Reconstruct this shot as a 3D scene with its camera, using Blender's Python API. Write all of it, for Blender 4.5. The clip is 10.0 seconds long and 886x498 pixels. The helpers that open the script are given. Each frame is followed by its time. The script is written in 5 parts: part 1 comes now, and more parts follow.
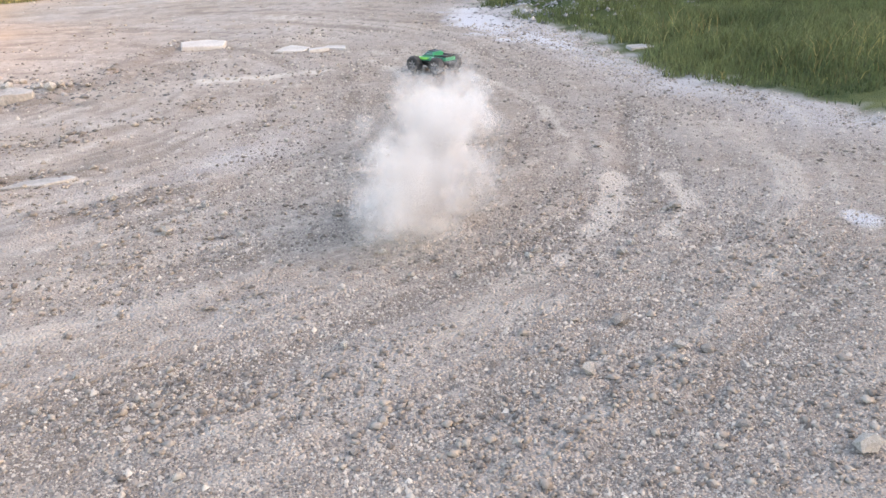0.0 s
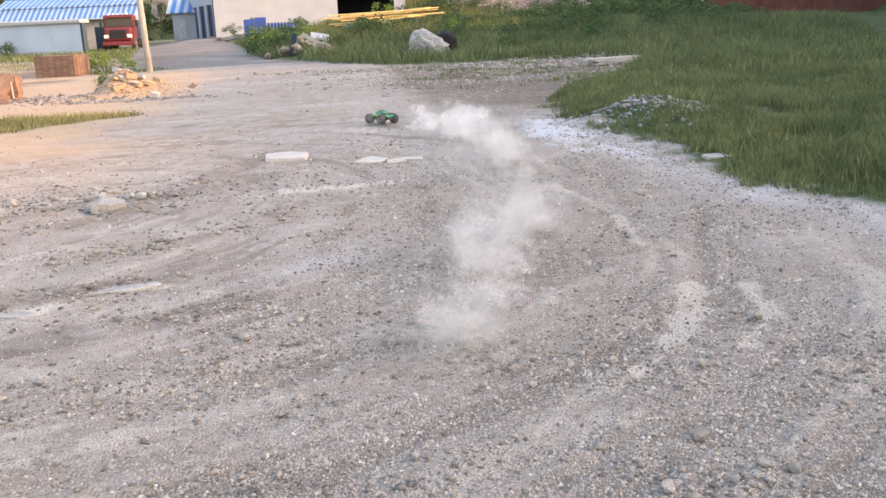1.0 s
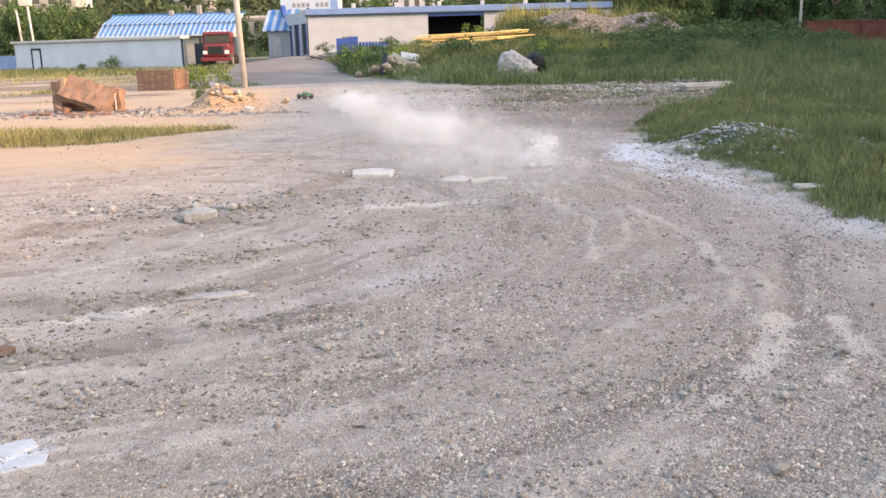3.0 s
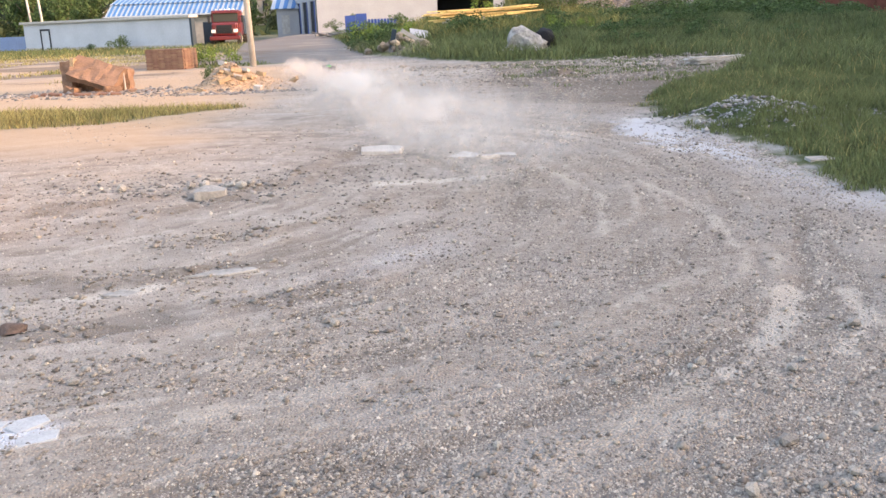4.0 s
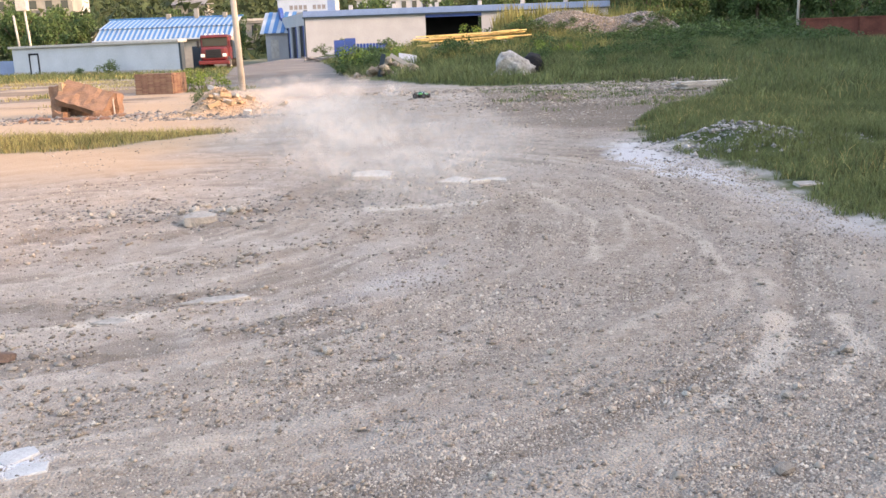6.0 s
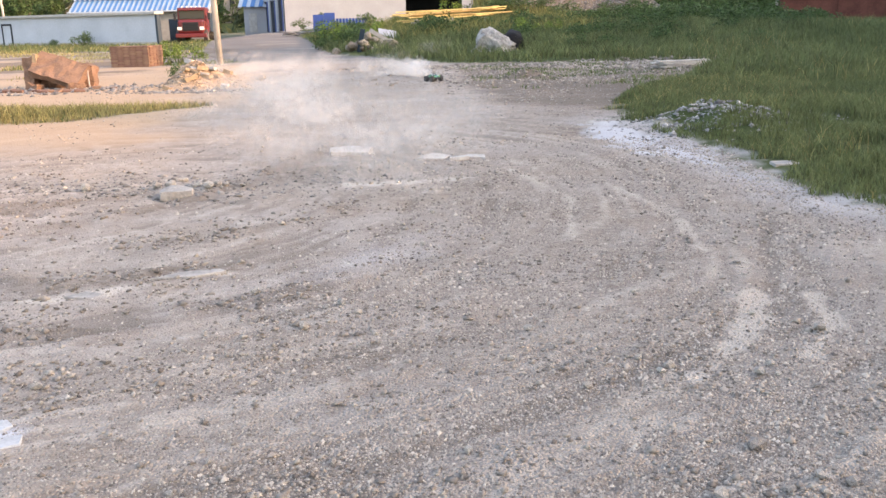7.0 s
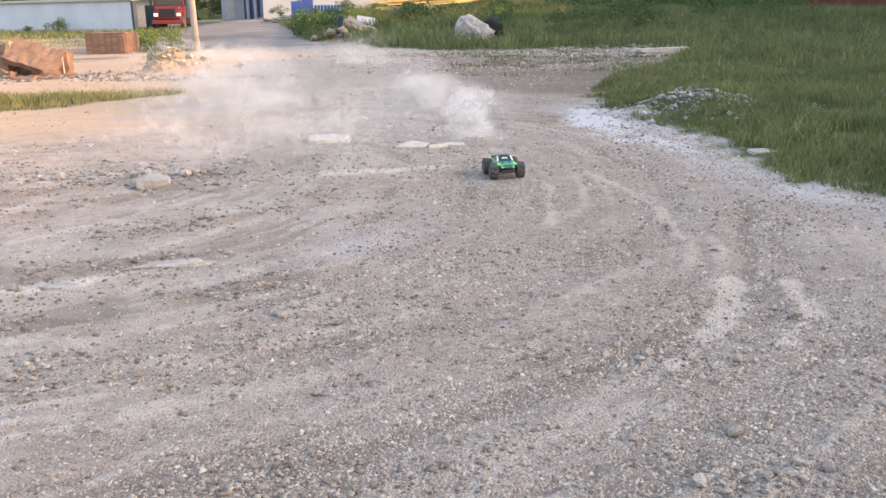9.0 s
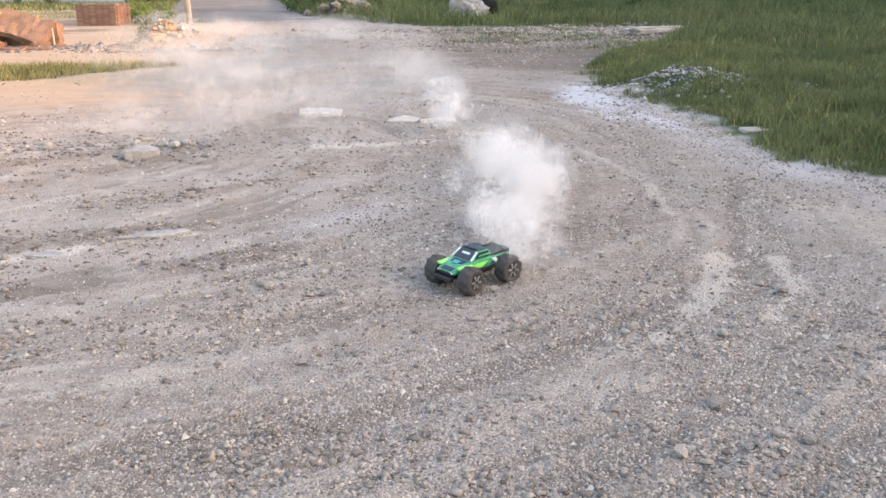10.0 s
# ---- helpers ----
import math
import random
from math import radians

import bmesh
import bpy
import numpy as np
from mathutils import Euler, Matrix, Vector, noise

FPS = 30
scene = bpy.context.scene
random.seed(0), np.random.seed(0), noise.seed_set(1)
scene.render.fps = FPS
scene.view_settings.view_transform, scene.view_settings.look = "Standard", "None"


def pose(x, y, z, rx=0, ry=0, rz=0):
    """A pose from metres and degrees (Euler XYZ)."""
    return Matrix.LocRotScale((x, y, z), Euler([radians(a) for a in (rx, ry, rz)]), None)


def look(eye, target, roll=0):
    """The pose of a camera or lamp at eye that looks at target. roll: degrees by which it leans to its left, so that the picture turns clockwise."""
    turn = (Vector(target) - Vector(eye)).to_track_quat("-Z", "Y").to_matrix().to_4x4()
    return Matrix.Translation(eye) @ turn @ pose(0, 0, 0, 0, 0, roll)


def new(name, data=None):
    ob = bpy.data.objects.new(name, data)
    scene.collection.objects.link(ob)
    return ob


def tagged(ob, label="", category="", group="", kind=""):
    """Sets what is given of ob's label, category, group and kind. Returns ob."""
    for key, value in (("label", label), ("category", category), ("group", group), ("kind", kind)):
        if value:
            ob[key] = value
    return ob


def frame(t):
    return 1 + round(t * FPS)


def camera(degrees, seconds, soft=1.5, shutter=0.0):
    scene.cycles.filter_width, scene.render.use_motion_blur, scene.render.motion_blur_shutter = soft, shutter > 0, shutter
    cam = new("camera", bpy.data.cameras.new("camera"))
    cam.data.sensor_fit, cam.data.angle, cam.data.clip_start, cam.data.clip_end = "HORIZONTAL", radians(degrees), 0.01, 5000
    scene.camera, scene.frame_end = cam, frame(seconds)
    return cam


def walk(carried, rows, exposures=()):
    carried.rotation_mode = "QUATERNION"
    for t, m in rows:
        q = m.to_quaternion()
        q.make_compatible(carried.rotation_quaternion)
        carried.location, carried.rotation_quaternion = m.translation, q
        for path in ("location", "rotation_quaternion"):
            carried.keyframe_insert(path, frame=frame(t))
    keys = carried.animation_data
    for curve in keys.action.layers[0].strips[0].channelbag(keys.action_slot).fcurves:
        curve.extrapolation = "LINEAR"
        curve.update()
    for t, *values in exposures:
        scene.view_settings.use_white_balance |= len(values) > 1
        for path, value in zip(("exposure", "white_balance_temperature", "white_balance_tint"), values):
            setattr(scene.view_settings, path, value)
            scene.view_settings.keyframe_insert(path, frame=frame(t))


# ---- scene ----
cam = camera(52.0, 10.0)
EXPOSURE = [(0, 2.78, 7650, 18), (1.5, 2.66, 7650, 18), (10, 2.64, 7650, 18)]
PATH = [
    (0, (0.004, 0.034, 1.481), (0.3456, 1.8665, 0.7567), -1.52),
    (0.5, (0.006, 0.037, 1.486), (0.2451, 1.9347, 0.9027), -1.89),
    (1, (0.010, 0.035, 1.490), (0.2076, 1.9625, 0.9943), -2.49),
    (1.5, (0.006, 0.010, 1.492), (0.1077, 1.9618, 1.0653), -2.31),
    (2, (0.023, 0.023, 1.471), (0.0930, 1.9742, 1.0383), -1.51),
    (2.5, (0.000, -0.007, 1.496), (0.0424, 1.9454, 1.0661), -1.16),
    (4, (0.020, -0.007, 1.477), (0.0162, 1.9315, 0.9835), -2.12),
    (4.5, (0.010, -0.002, 1.484), (0.0090, 1.9371, 0.9936), -2.15),
    (5, (0.018, -0.008, 1.482), (0.0051, 1.9423, 1.0380), -2.47),
    (5.5, (-0.000, -0.000, 1.500), (-0.0000, 1.9529, 1.0687), -2.40),
    (7, (0.004, 0.008, 1.487), (0.0724, 1.9444, 0.9925), -1.32),
    (7.5, (-0.015, 0.019, 1.511), (0.0655, 1.9539, 1.0113), -1.32),
    (8, (0.018, 0.011, 1.477), (0.0959, 1.9473, 0.9818), -1.46),
    (8.5, (0.007, 0.024, 1.482), (0.1239, 1.9489, 0.9502), -1.07),
    (9, (0.007, 0.021, 1.487), (0.1191, 1.9489, 0.9657), -1.15),
    (9.5, (0.011, 0.038, 1.475), (0.1638, 1.9561, 0.9281), -1.00),
    (10, (0.032, 0.022, 1.455), (0.1592, 1.9354, 0.8876), -0.40),
]
walk(cam, [(t, look(eye, target, roll)) for t, eye, target, roll in PATH], EXPOSURE)

# ---- world, sun, exposure ----
SUN_EL, SUN_TO = 17.0, Vector((0.93, -0.30, 0.0)).normalized()
world = bpy.data.worlds.new("sky_world")
scene.world = world
world.use_nodes = True
wn = world.node_tree
sky = wn.nodes.new("ShaderNodeTexSky")
sky.sky_type = "NISHITA"
sky.sun_disc = False
sky.sun_elevation = radians(SUN_EL)
sky.sun_rotation = math.atan2(SUN_TO.x, SUN_TO.y)
sky.air_density, sky.dust_density, sky.ozone_density = 1.0, 2.2, 1.0
wn.links.new(sky.outputs[0], wn.nodes["Background"].inputs[0])
wn.nodes["Background"].inputs[1].default_value = 0.15
sun_data = bpy.data.lights.new("sun", "SUN")
sun_data.energy, sun_data.angle, sun_data.color = 0.78, radians(1.5), (1.0, 0.60, 0.34)
sun = new("sun", sun_data)
sun_dir = Vector((SUN_TO.x * math.cos(radians(SUN_EL)), SUN_TO.y * math.cos(radians(SUN_EL)), math.sin(radians(SUN_EL))))
sun.matrix_world = look(sun_dir * 60, (0, 0, 0))


# ---- materials ----
def mat(name, color, rough=0.8, metal=0.0, vary=0.25, scale=6.0, bump=0.2, color2=None, fine=60.0, obvary=0.0, island=0.0, spec=0.3):
    """A surface of two colours mixed by noise at two scales, with fine relief."""
    m = bpy.data.materials.new(name)
    m.use_nodes = True
    nt = m.node_tree
    b = nt.nodes["Principled BSDF"]
    b.inputs["Roughness"].default_value = rough
    b.inputs["Metallic"].default_value = metal
    b.inputs["Specular IOR Level"].default_value = spec
    tc = nt.nodes.new("ShaderNodeTexCoord")
    n1, n2 = nt.nodes.new("ShaderNodeTexNoise"), nt.nodes.new("ShaderNodeTexNoise")
    n1.inputs["Scale"].default_value, n2.inputs["Scale"].default_value = scale, fine
    n1.inputs["Detail"].default_value = n2.inputs["Detail"].default_value = 5
    for n in (n1, n2):
        nt.links.new(tc.outputs["Object"], n.inputs["Vector"])
    add = nt.nodes.new("ShaderNodeMath")
    add.operation = "MULTIPLY_ADD"
    add.inputs[1].default_value = 0.45
    nt.links.new(n2.outputs[0], add.inputs[0])
    half = nt.nodes.new("ShaderNodeMath")
    half.operation = "MULTIPLY"
    half.inputs[1].default_value = 0.6
    nt.links.new(n1.outputs[0], half.inputs[0])
    nt.links.new(half.outputs[0], add.inputs[2])
    ramp = nt.nodes.new("ShaderNodeMapRange")
    ramp.inputs["From Min"].default_value, ramp.inputs["From Max"].default_value = 0.34, 0.72
    nt.links.new(add.outputs[0], ramp.inputs["Value"])
    mix = nt.nodes.new("ShaderNodeMix")
    mix.data_type = "RGBA"
    lo = color2 or tuple(c * (1 - vary) for c in color)
    hi = tuple(min(1, c * (1 + vary * 0.6)) for c in color)
    mix.inputs[6].default_value, mix.inputs[7].default_value = (*lo, 1), (*hi, 1)
    nt.links.new(ramp.outputs[0], mix.inputs[0])
    out = mix.outputs[2]
    if obvary or island:
        hsv = nt.nodes.new("ShaderNodeHueSaturation")
        src = nt.nodes.new("ShaderNodeObjectInfo").outputs["Random"] if obvary else nt.nodes.new("ShaderNodeNewGeometry").outputs["Random Per Island"]
        amount = obvary or island
        val = nt.nodes.new("ShaderNodeMapRange")
        val.inputs["To Min"].default_value, val.inputs["To Max"].default_value = 1 - amount, 1 + amount
        nt.links.new(src, val.inputs["Value"])
        nt.links.new(val.outputs[0], hsv.inputs["Value"])
        hue = nt.nodes.new("ShaderNodeMath")
        hue.operation = "MULTIPLY_ADD"
        hue.inputs[1].default_value, hue.inputs[2].default_value = 0.02, 0.49
        nt.links.new(src, hue.inputs[0])
        nt.links.new(hue.outputs[0], hsv.inputs["Hue"])
        nt.links.new(out, hsv.inputs["Color"])
        out = hsv.outputs[0]
    nt.links.new(out, b.inputs["Base Color"])
    if bump:
        bp = nt.nodes.new("ShaderNodeBump")
        bp.inputs["Strength"].default_value, bp.inputs["Distance"].default_value = bump, 0.02
        nt.links.new(n2.outputs[0], bp.inputs["Height"])
        nt.links.new(bp.outputs[0], b.inputs["Normal"])
    return m


def leaf_mat(name, color, color2, island=0.45):
    """Thin green leaf: light also passes through it."""
    m = mat(name, color, 0.65, vary=0.3, color2=color2, scale=0.6, fine=5, bump=0, island=island, spec=0.2)
    nt = m.node_tree
    b = nt.nodes["Principled BSDF"]
    t = nt.nodes.new("ShaderNodeBsdfTranslucent")
    mixer = nt.nodes.new("ShaderNodeMixShader")
    mixer.inputs[0].default_value = 0.35
    nt.links.new(b.inputs["Base Color"].links[0].from_socket, t.inputs[0])
    nt.links.new(b.outputs[0], mixer.inputs[1])
    nt.links.new(t.outputs[0], mixer.inputs[2])
    nt.links.new(mixer.outputs[0], nt.nodes["Material Output"].inputs[0])
    return m


def ground_mat():
    m = bpy.data.materials.new("ground")
    m.use_nodes = True
    nt = m.node_tree
    N, L = nt.nodes.new, nt.links.new
    b = nt.nodes["Principled BSDF"]
    b.inputs["Roughness"].default_value, b.inputs["Specular IOR Level"].default_value = 0.92, 0.15
    tc = N("ShaderNodeTexCoord")

    def noise_at(scale, detail=6, rough=0.6):
        n = N("ShaderNodeTexNoise")
        n.inputs["Scale"].default_value, n.inputs["Detail"].default_value, n.inputs["Roughness"].default_value = scale, detail, rough
        L(tc.outputs["Object"], n.inputs["Vector"])
        return n.outputs[0]

    def mixc(fac, a, c):
        x = N("ShaderNodeMix")
        x.data_type = "RGBA"
        for s, v in ((0, fac), (6, a), (7, c)):
            if isinstance(v, tuple):
                x.inputs[s].default_value = (*v, 1)
            elif isinstance(v, float):
                x.inputs[s].default_value = v
            else:
                L(v, x.inputs[s])
        return x.outputs[2]

    def ranged(v, lo, hi, to=1.0):
        r = N("ShaderNodeMapRange")
        r.inputs["From Min"].default_value, r.inputs["From Max"].default_value, r.inputs["To Max"].default_value = lo, hi, to
        L(v, r.inputs["Value"])
        return r.outputs[0]

    def attr(name):
        a = N("ShaderNodeAttribute")
        a.attribute_name = name
        return a.outputs["Fac"]

    vo = N("ShaderNodeTexVoronoi")
    vo.inputs["Scale"].default_value = 80
    L(tc.outputs["Object"], vo.inputs["Vector"])
    sep = N("ShaderNodeSeparateColor")
    L(vo.outputs["Color"], sep.inputs[0])
    grit = mixc(ranged(sep.outputs[0], 0.0, 1.0), (0.195, 0.163, 0.136), (0.44, 0.382, 0.328))
    soil = mixc(ranged(noise_at(3.0), 0.35, 0.68), (0.205, 0.167, 0.136), (0.355, 0.302, 0.253))
    loose = N("ShaderNodeMath")
    loose.operation = "MULTIPLY"
    L(ranged(noise_at(22), 0.34, 0.58, 0.8), loose.inputs[0])
    L(attr("grit"), loose.inputs[1])
    base = mixc(loose.outputs[0], soil, grit)
    base = mixc(ranged(noise_at(0.55), 0.42, 0.62, 0.55), base, (0.345, 0.308, 0.278))
    base = mixc(ranged(noise_at(1.3, 8, 0.65), 0.5, 0.66, 0.5), base, (0.32, 0.25, 0.195))
    base = mixc(ranged(noise_at(5.5, 8, 0.7), 0.54, 0.66, 0.6), base, (0.44, 0.39, 0.335))
    base = mixc(ranged(noise_at(7.3, 8, 0.7), 0.56, 0.68, 0.6), base, (0.175, 0.14, 0.112))
    rag = noise_at(14, 8, 0.7)

    def ragged(name, to=1.0):
        """The painted zone, broken up at its edge by fine noise."""
        a = N("ShaderNodeMath")
        a.operation = "MULTIPLY_ADD"
        a.inputs[1].default_value = 1.3
        L(rag, a.inputs[0])
        L(attr(name), a.inputs[2])
        return ranged(a.outputs[0], 0.78, 1.38, to)

    base = mixc(ragged("rut", 0.55), base, (0.165, 0.136, 0.112))
    # grey road, darkened in colour for the shade lying on it
    base = mixc(ragged("shaded_road", 0.8), base, (0.125, 0.117, 0.113))
    base = mixc(ragged("dust", 0.88), base, (0.50, 0.44, 0.375))
    # sandy ground, with the warm tint of low sunlight put into its orange
    base = mixc(attr("sunlit_sand"), base, (0.43, 0.295, 0.185))
    base = mixc(ragged("earth", 0.8), base, (0.135, 0.104, 0.08))
    base = mixc(ranged(attr("pale"), 0.0, 1.0, 0.85), base, (0.56, 0.57, 0.60))
    turf = mixc(ranged(noise_at(1.7), 0.35, 0.65), (0.035, 0.055, 0.018), (0.10, 0.115, 0.04))
    base = mixc(attr("turf"), base, turf)
    L(base, b.inputs["Base Color"])
    bp = N("ShaderNodeBump")
    bp.inputs["Strength"].default_value, bp.inputs["Distance"].default_value = 0.85, 0.024
    h = N("ShaderNodeMath")
    h.operation = "SUBTRACT"
    L(noise_at(30), h.inputs[0])
    L(vo.outputs["Distance"], h.inputs[1])
    deep = N("ShaderNodeMath")
    deep.operation = "MULTIPLY"
    L(h.outputs[0], deep.inputs[0])
    L(attr("grit"), deep.inputs[1])
    L(deep.outputs[0], bp.inputs["Height"])
    L(bp.outputs[0], b.inputs["Normal"])
    return m


def dust_mat(name, cover, color):
    m = bpy.data.materials.new(name)
    m.use_nodes = True
    nt = m.node_tree
    d, t = nt.nodes.new("ShaderNodeBsdfDiffuse"), nt.nodes.new("ShaderNodeBsdfTranslucent")
    d.inputs[0].default_value = t.inputs[0].default_value = color
    x = nt.nodes.new("ShaderNodeMixShader")
    x.inputs[0].default_value = 0.5
    nt.links.new(d.outputs[0], x.inputs[1])
    nt.links.new(t.outputs[0], x.inputs[2])
    clear, y = nt.nodes.new("ShaderNodeBsdfTransparent"), nt.nodes.new("ShaderNodeMixShader")
    y.inputs[0].default_value = cover
    nt.links.new(clear.outputs[0], y.inputs[1])
    nt.links.new(x.outputs[0], y.inputs[2])
    nt.links.new(y.outputs[0], nt.nodes["Material Output"].inputs[0])
    return m


scene.cycles.transparent_max_bounces = 64
M_GROUND, M_DUST, M_HAZE = ground_mat(), dust_mat("airborne_dust", 0.08, (0.86, 0.83, 0.80, 1)), dust_mat("thin_airborne_dust", 0.031, (0.72, 0.68, 0.64, 1))
M_CLOSE = dust_mat("dense_airborne_dust", 0.05, (0.86, 0.83, 0.80, 1))
M_STONE = mat("grey_stone", (0.365, 0.328, 0.285), 0.9, vary=0.4, scale=9, fine=70, bump=0.5, obvary=0.25)
M_GRAVEL = mat("gravel", (0.325, 0.28, 0.236), 0.9, vary=0.3, scale=9, fine=50, bump=0.3, island=0.62)
M_CLOD = mat("earth_clod", (0.26, 0.222, 0.187), 0.92, vary=0.3, scale=9, fine=50, bump=0.4, island=0.45)
M_CONCRETE = mat("concrete", (0.43, 0.40, 0.365), 0.9, vary=0.25, scale=5, fine=45, bump=0.4)
M_RUBBLE = mat("rubble_stone", (0.205, 0.188, 0.174), 0.95, vary=0.35, scale=6, fine=40, bump=0.4, island=0.5)
M_BLOCK = mat("rubble_block_rock", (0.33, 0.305, 0.275), 0.92, vary=0.35, scale=8, fine=40, bump=0.6)
M_CHIPS = mat("pale_stone_chips", (0.25, 0.24, 0.232), 0.92, vary=0.3, scale=6, fine=40, bump=0.4, island=0.55)
M_LIMECRUST = mat("dried_lime_crust", (0.42, 0.42, 0.42), 0.9, vary=0.2, scale=9, fine=60, bump=0.4)
M_TAN = mat("tan_debris", (0.215, 0.175, 0.135), 0.95, vary=0.4, scale=4, fine=20, bump=0.6, obvary=0.45)
M_BOULDER = mat("boulder_rock", (0.36, 0.345, 0.325), 0.9, vary=0.3, color2=(0.12, 0.115, 0.11), scale=4.5, fine=16, bump=1.0)
M_BRICK = mat("red_brick", (0.20, 0.118, 0.083), 0.9, vary=0.4, scale=6, fine=50, bump=0.4, obvary=0.16)
M_MASONRY = mat("weathered_masonry", (0.255, 0.15, 0.10), 0.92, vary=0.3, color2=(0.13, 0.082, 0.06), scale=3.5, fine=26, bump=0.7)
M_RENDER = mat("sandy_render", (0.34, 0.25, 0.16), 0.92, vary=0.3, scale=4, fine=30, bump=0.5)
M_BLACK = mat("black_lump", (0.01, 0.01, 0.012), 0.9, vary=0.3, scale=3, fine=20, bump=0.3)
M_SAND = mat("sunlit_sand", (0.40, 0.29, 0.20), 0.95, vary=0.3, scale=3, fine=40, bump=0.6)
M_SHED = mat("whitewashed_wall", (0.47, 0.48, 0.51), 0.8, vary=0.16, scale=0.6, fine=8, bump=0.15)
M_WHITE = mat("white_wall_paint", (0.36, 0.36, 0.375), 0.75, vary=0.14, scale=0.7, fine=9, bump=0.15)
M_BLUE = mat("blue_sheet_metal", (0.018, 0.055, 0.24), 0.45, vary=0.3, scale=1.2, fine=12, bump=0.1, spec=0.5)
M_LBLUE = mat("faded_blue_sheet_metal", (0.135, 0.205, 0.36), 0.5, vary=0.2, scale=0.8, fine=9, bump=0.1, spec=0.5)
M_ROOFW = mat("pale_roof_sheet", (0.34, 0.395, 0.47), 0.5, vary=0.15, scale=0.8, fine=9, bump=0.1)
M_STRIPE = mat("blue_roof_sheet", (0.04, 0.145, 0.32), 0.5, vary=0.2, scale=0.8, fine=9, bump=0.1, spec=0.4)
M_PALE = mat("white_roof_sheet", (0.34, 0.375, 0.42), 0.5, vary=0.15, scale=0.8, fine=9, bump=0.1)
M_DARK = mat("dark_interior", (0.02, 0.022, 0.028), 0.9, vary=0.3, scale=1, bump=0)
M_POLE = mat("pole_concrete", (0.42, 0.39, 0.355), 0.9, vary=0.25, scale=3, fine=40, bump=0.3)
M_YELLOW = mat("fresh_sawn_timber", (0.66, 0.48, 0.20), 0.75, vary=0.3, scale=3, fine=25, bump=0.3, obvary=0.15)
M_GREYWOOD = mat("weathered_board", (0.42, 0.39, 0.36), 0.9, vary=0.3, scale=4, fine=30, bump=0.4, obvary=0.2)
M_RED = mat("red_truck_paint", (0.12, 0.012, 0.013), 0.35, vary=0.25, scale=2, fine=20, bump=0.05, spec=0.5)
M_REDWALL = mat("red_brick_wall", (0.15, 0.055, 0.042), 0.9, vary=0.4, scale=1.5, fine=9, bump=0.4)
M_RUST = mat("reddish_stone", (0.135, 0.092, 0.075), 0.9, vary=0.4, scale=9, fine=60, bump=0.5)
M_GLASS = mat("dark_glass", (0.02, 0.025, 0.03), 0.08, vary=0.1, scale=3, bump=0, spec=0.7)
M_CHROME = mat("chrome", (0.6, 0.6, 0.6), 0.25, metal=1.0, vary=0.1, bump=0)
M_LAMPW = mat("lamp_glass", (0.8, 0.78, 0.7), 0.2, vary=0.05, bump=0, spec=0.6)
M_RUBBER = mat("dusty_rubber", (0.062, 0.057, 0.054), 0.85, vary=0.4, scale=20, fine=120, bump=0.4)
M_PLASTIC = mat("black_plastic", (0.022, 0.022, 0.024), 0.5, vary=0.3, scale=20, fine=100, bump=0.1)
M_GREEN = mat("bright_green_shell", (0.03, 0.27, 0.13), 0.3, vary=0.2, scale=12, fine=90, bump=0.03, spec=0.5)
M_LIME = mat("lime_green_shell", (0.22, 0.60, 0.11), 0.3, vary=0.15, scale=12, fine=90, bump=0.03, spec=0.5)
M_NAVY = mat("dark_blue_stripe", (0.01, 0.026, 0.045), 0.5, vary=0.2, scale=12, bump=0.02, spec=0.5)
M_DECAL = mat("pale_decal", (0.6, 0.66, 0.6), 0.4, vary=0.1, bump=0)
M_TEAL = mat("teal_decal", (0.02, 0.28, 0.30), 0.3, vary=0.15, bump=0)
M_PLASTER = mat("aged_plaster", (0.235, 0.225, 0.21), 0.85, vary=0.3, scale=0.4, fine=3, bump=0.1)
M_TILE = mat("grey_roof_tile", (0.20, 0.19, 0.19), 0.85, vary=0.3, scale=0.6, fine=5, bump=0.2)
M_BARK = mat("bark", (0.13, 0.10, 0.075), 0.9, vary=0.4, scale=4, fine=30, bump=0.6)
M_GRASS = leaf_mat("green_grass", (0.155, 0.168, 0.07), (0.05, 0.076, 0.031))
M_DRY = leaf_mat("dry_grass", (0.36, 0.29, 0.125), (0.19, 0.17, 0.065))
M_REED = leaf_mat("sunlit_reed", (0.25, 0.22, 0.08), (0.11, 0.12, 0.04))
M_LEAF = leaf_mat("shrub_leaf", (0.088, 0.132, 0.048), (0.034, 0.06, 0.022))
M_LEAFY = leaf_mat("yellow_green_leaf", (0.20, 0.25, 0.055), (0.09, 0.14, 0.03))
M_WOOD = leaf_mat("far_wood_leaf", (0.06, 0.078, 0.035), (0.024, 0.036, 0.017))


# ---- helpers for things ----
def vn(x, y, s=0.0):
    """Smooth value noise, 0 to 1."""
    xi, yi = np.floor(x), np.floor(y)
    u, v = x - xi, y - yi
    u, v = u * u * (3 - 2 * u), v * v * (3 - 2 * v)

    def h(i, j):
        q = np.sin(i * 127.1 + j * 311.7 + s * 74.7) * 43758.5453
        return q - np.floor(q)

    return (h(xi, yi) * (1 - u) + h(xi + 1, yi) * u) * (1 - v) + (h(xi, yi + 1) * (1 - u) + h(xi + 1, yi + 1) * u) * v


def fbm(x, y, s=0.0, n=4):
    t, a, w = 0.0, 0.5, 0.0
    for i in range(n):
        t, w = t + a * vn(x * 2**i, y * 2**i, s + i * 3.3), w + a
        a *= 0.5
    return t / w


def sstep(a, b, x):
    t = np.clip((x - a) / (b - a), 0, 1)
    return t * t * (3 - 2 * t)


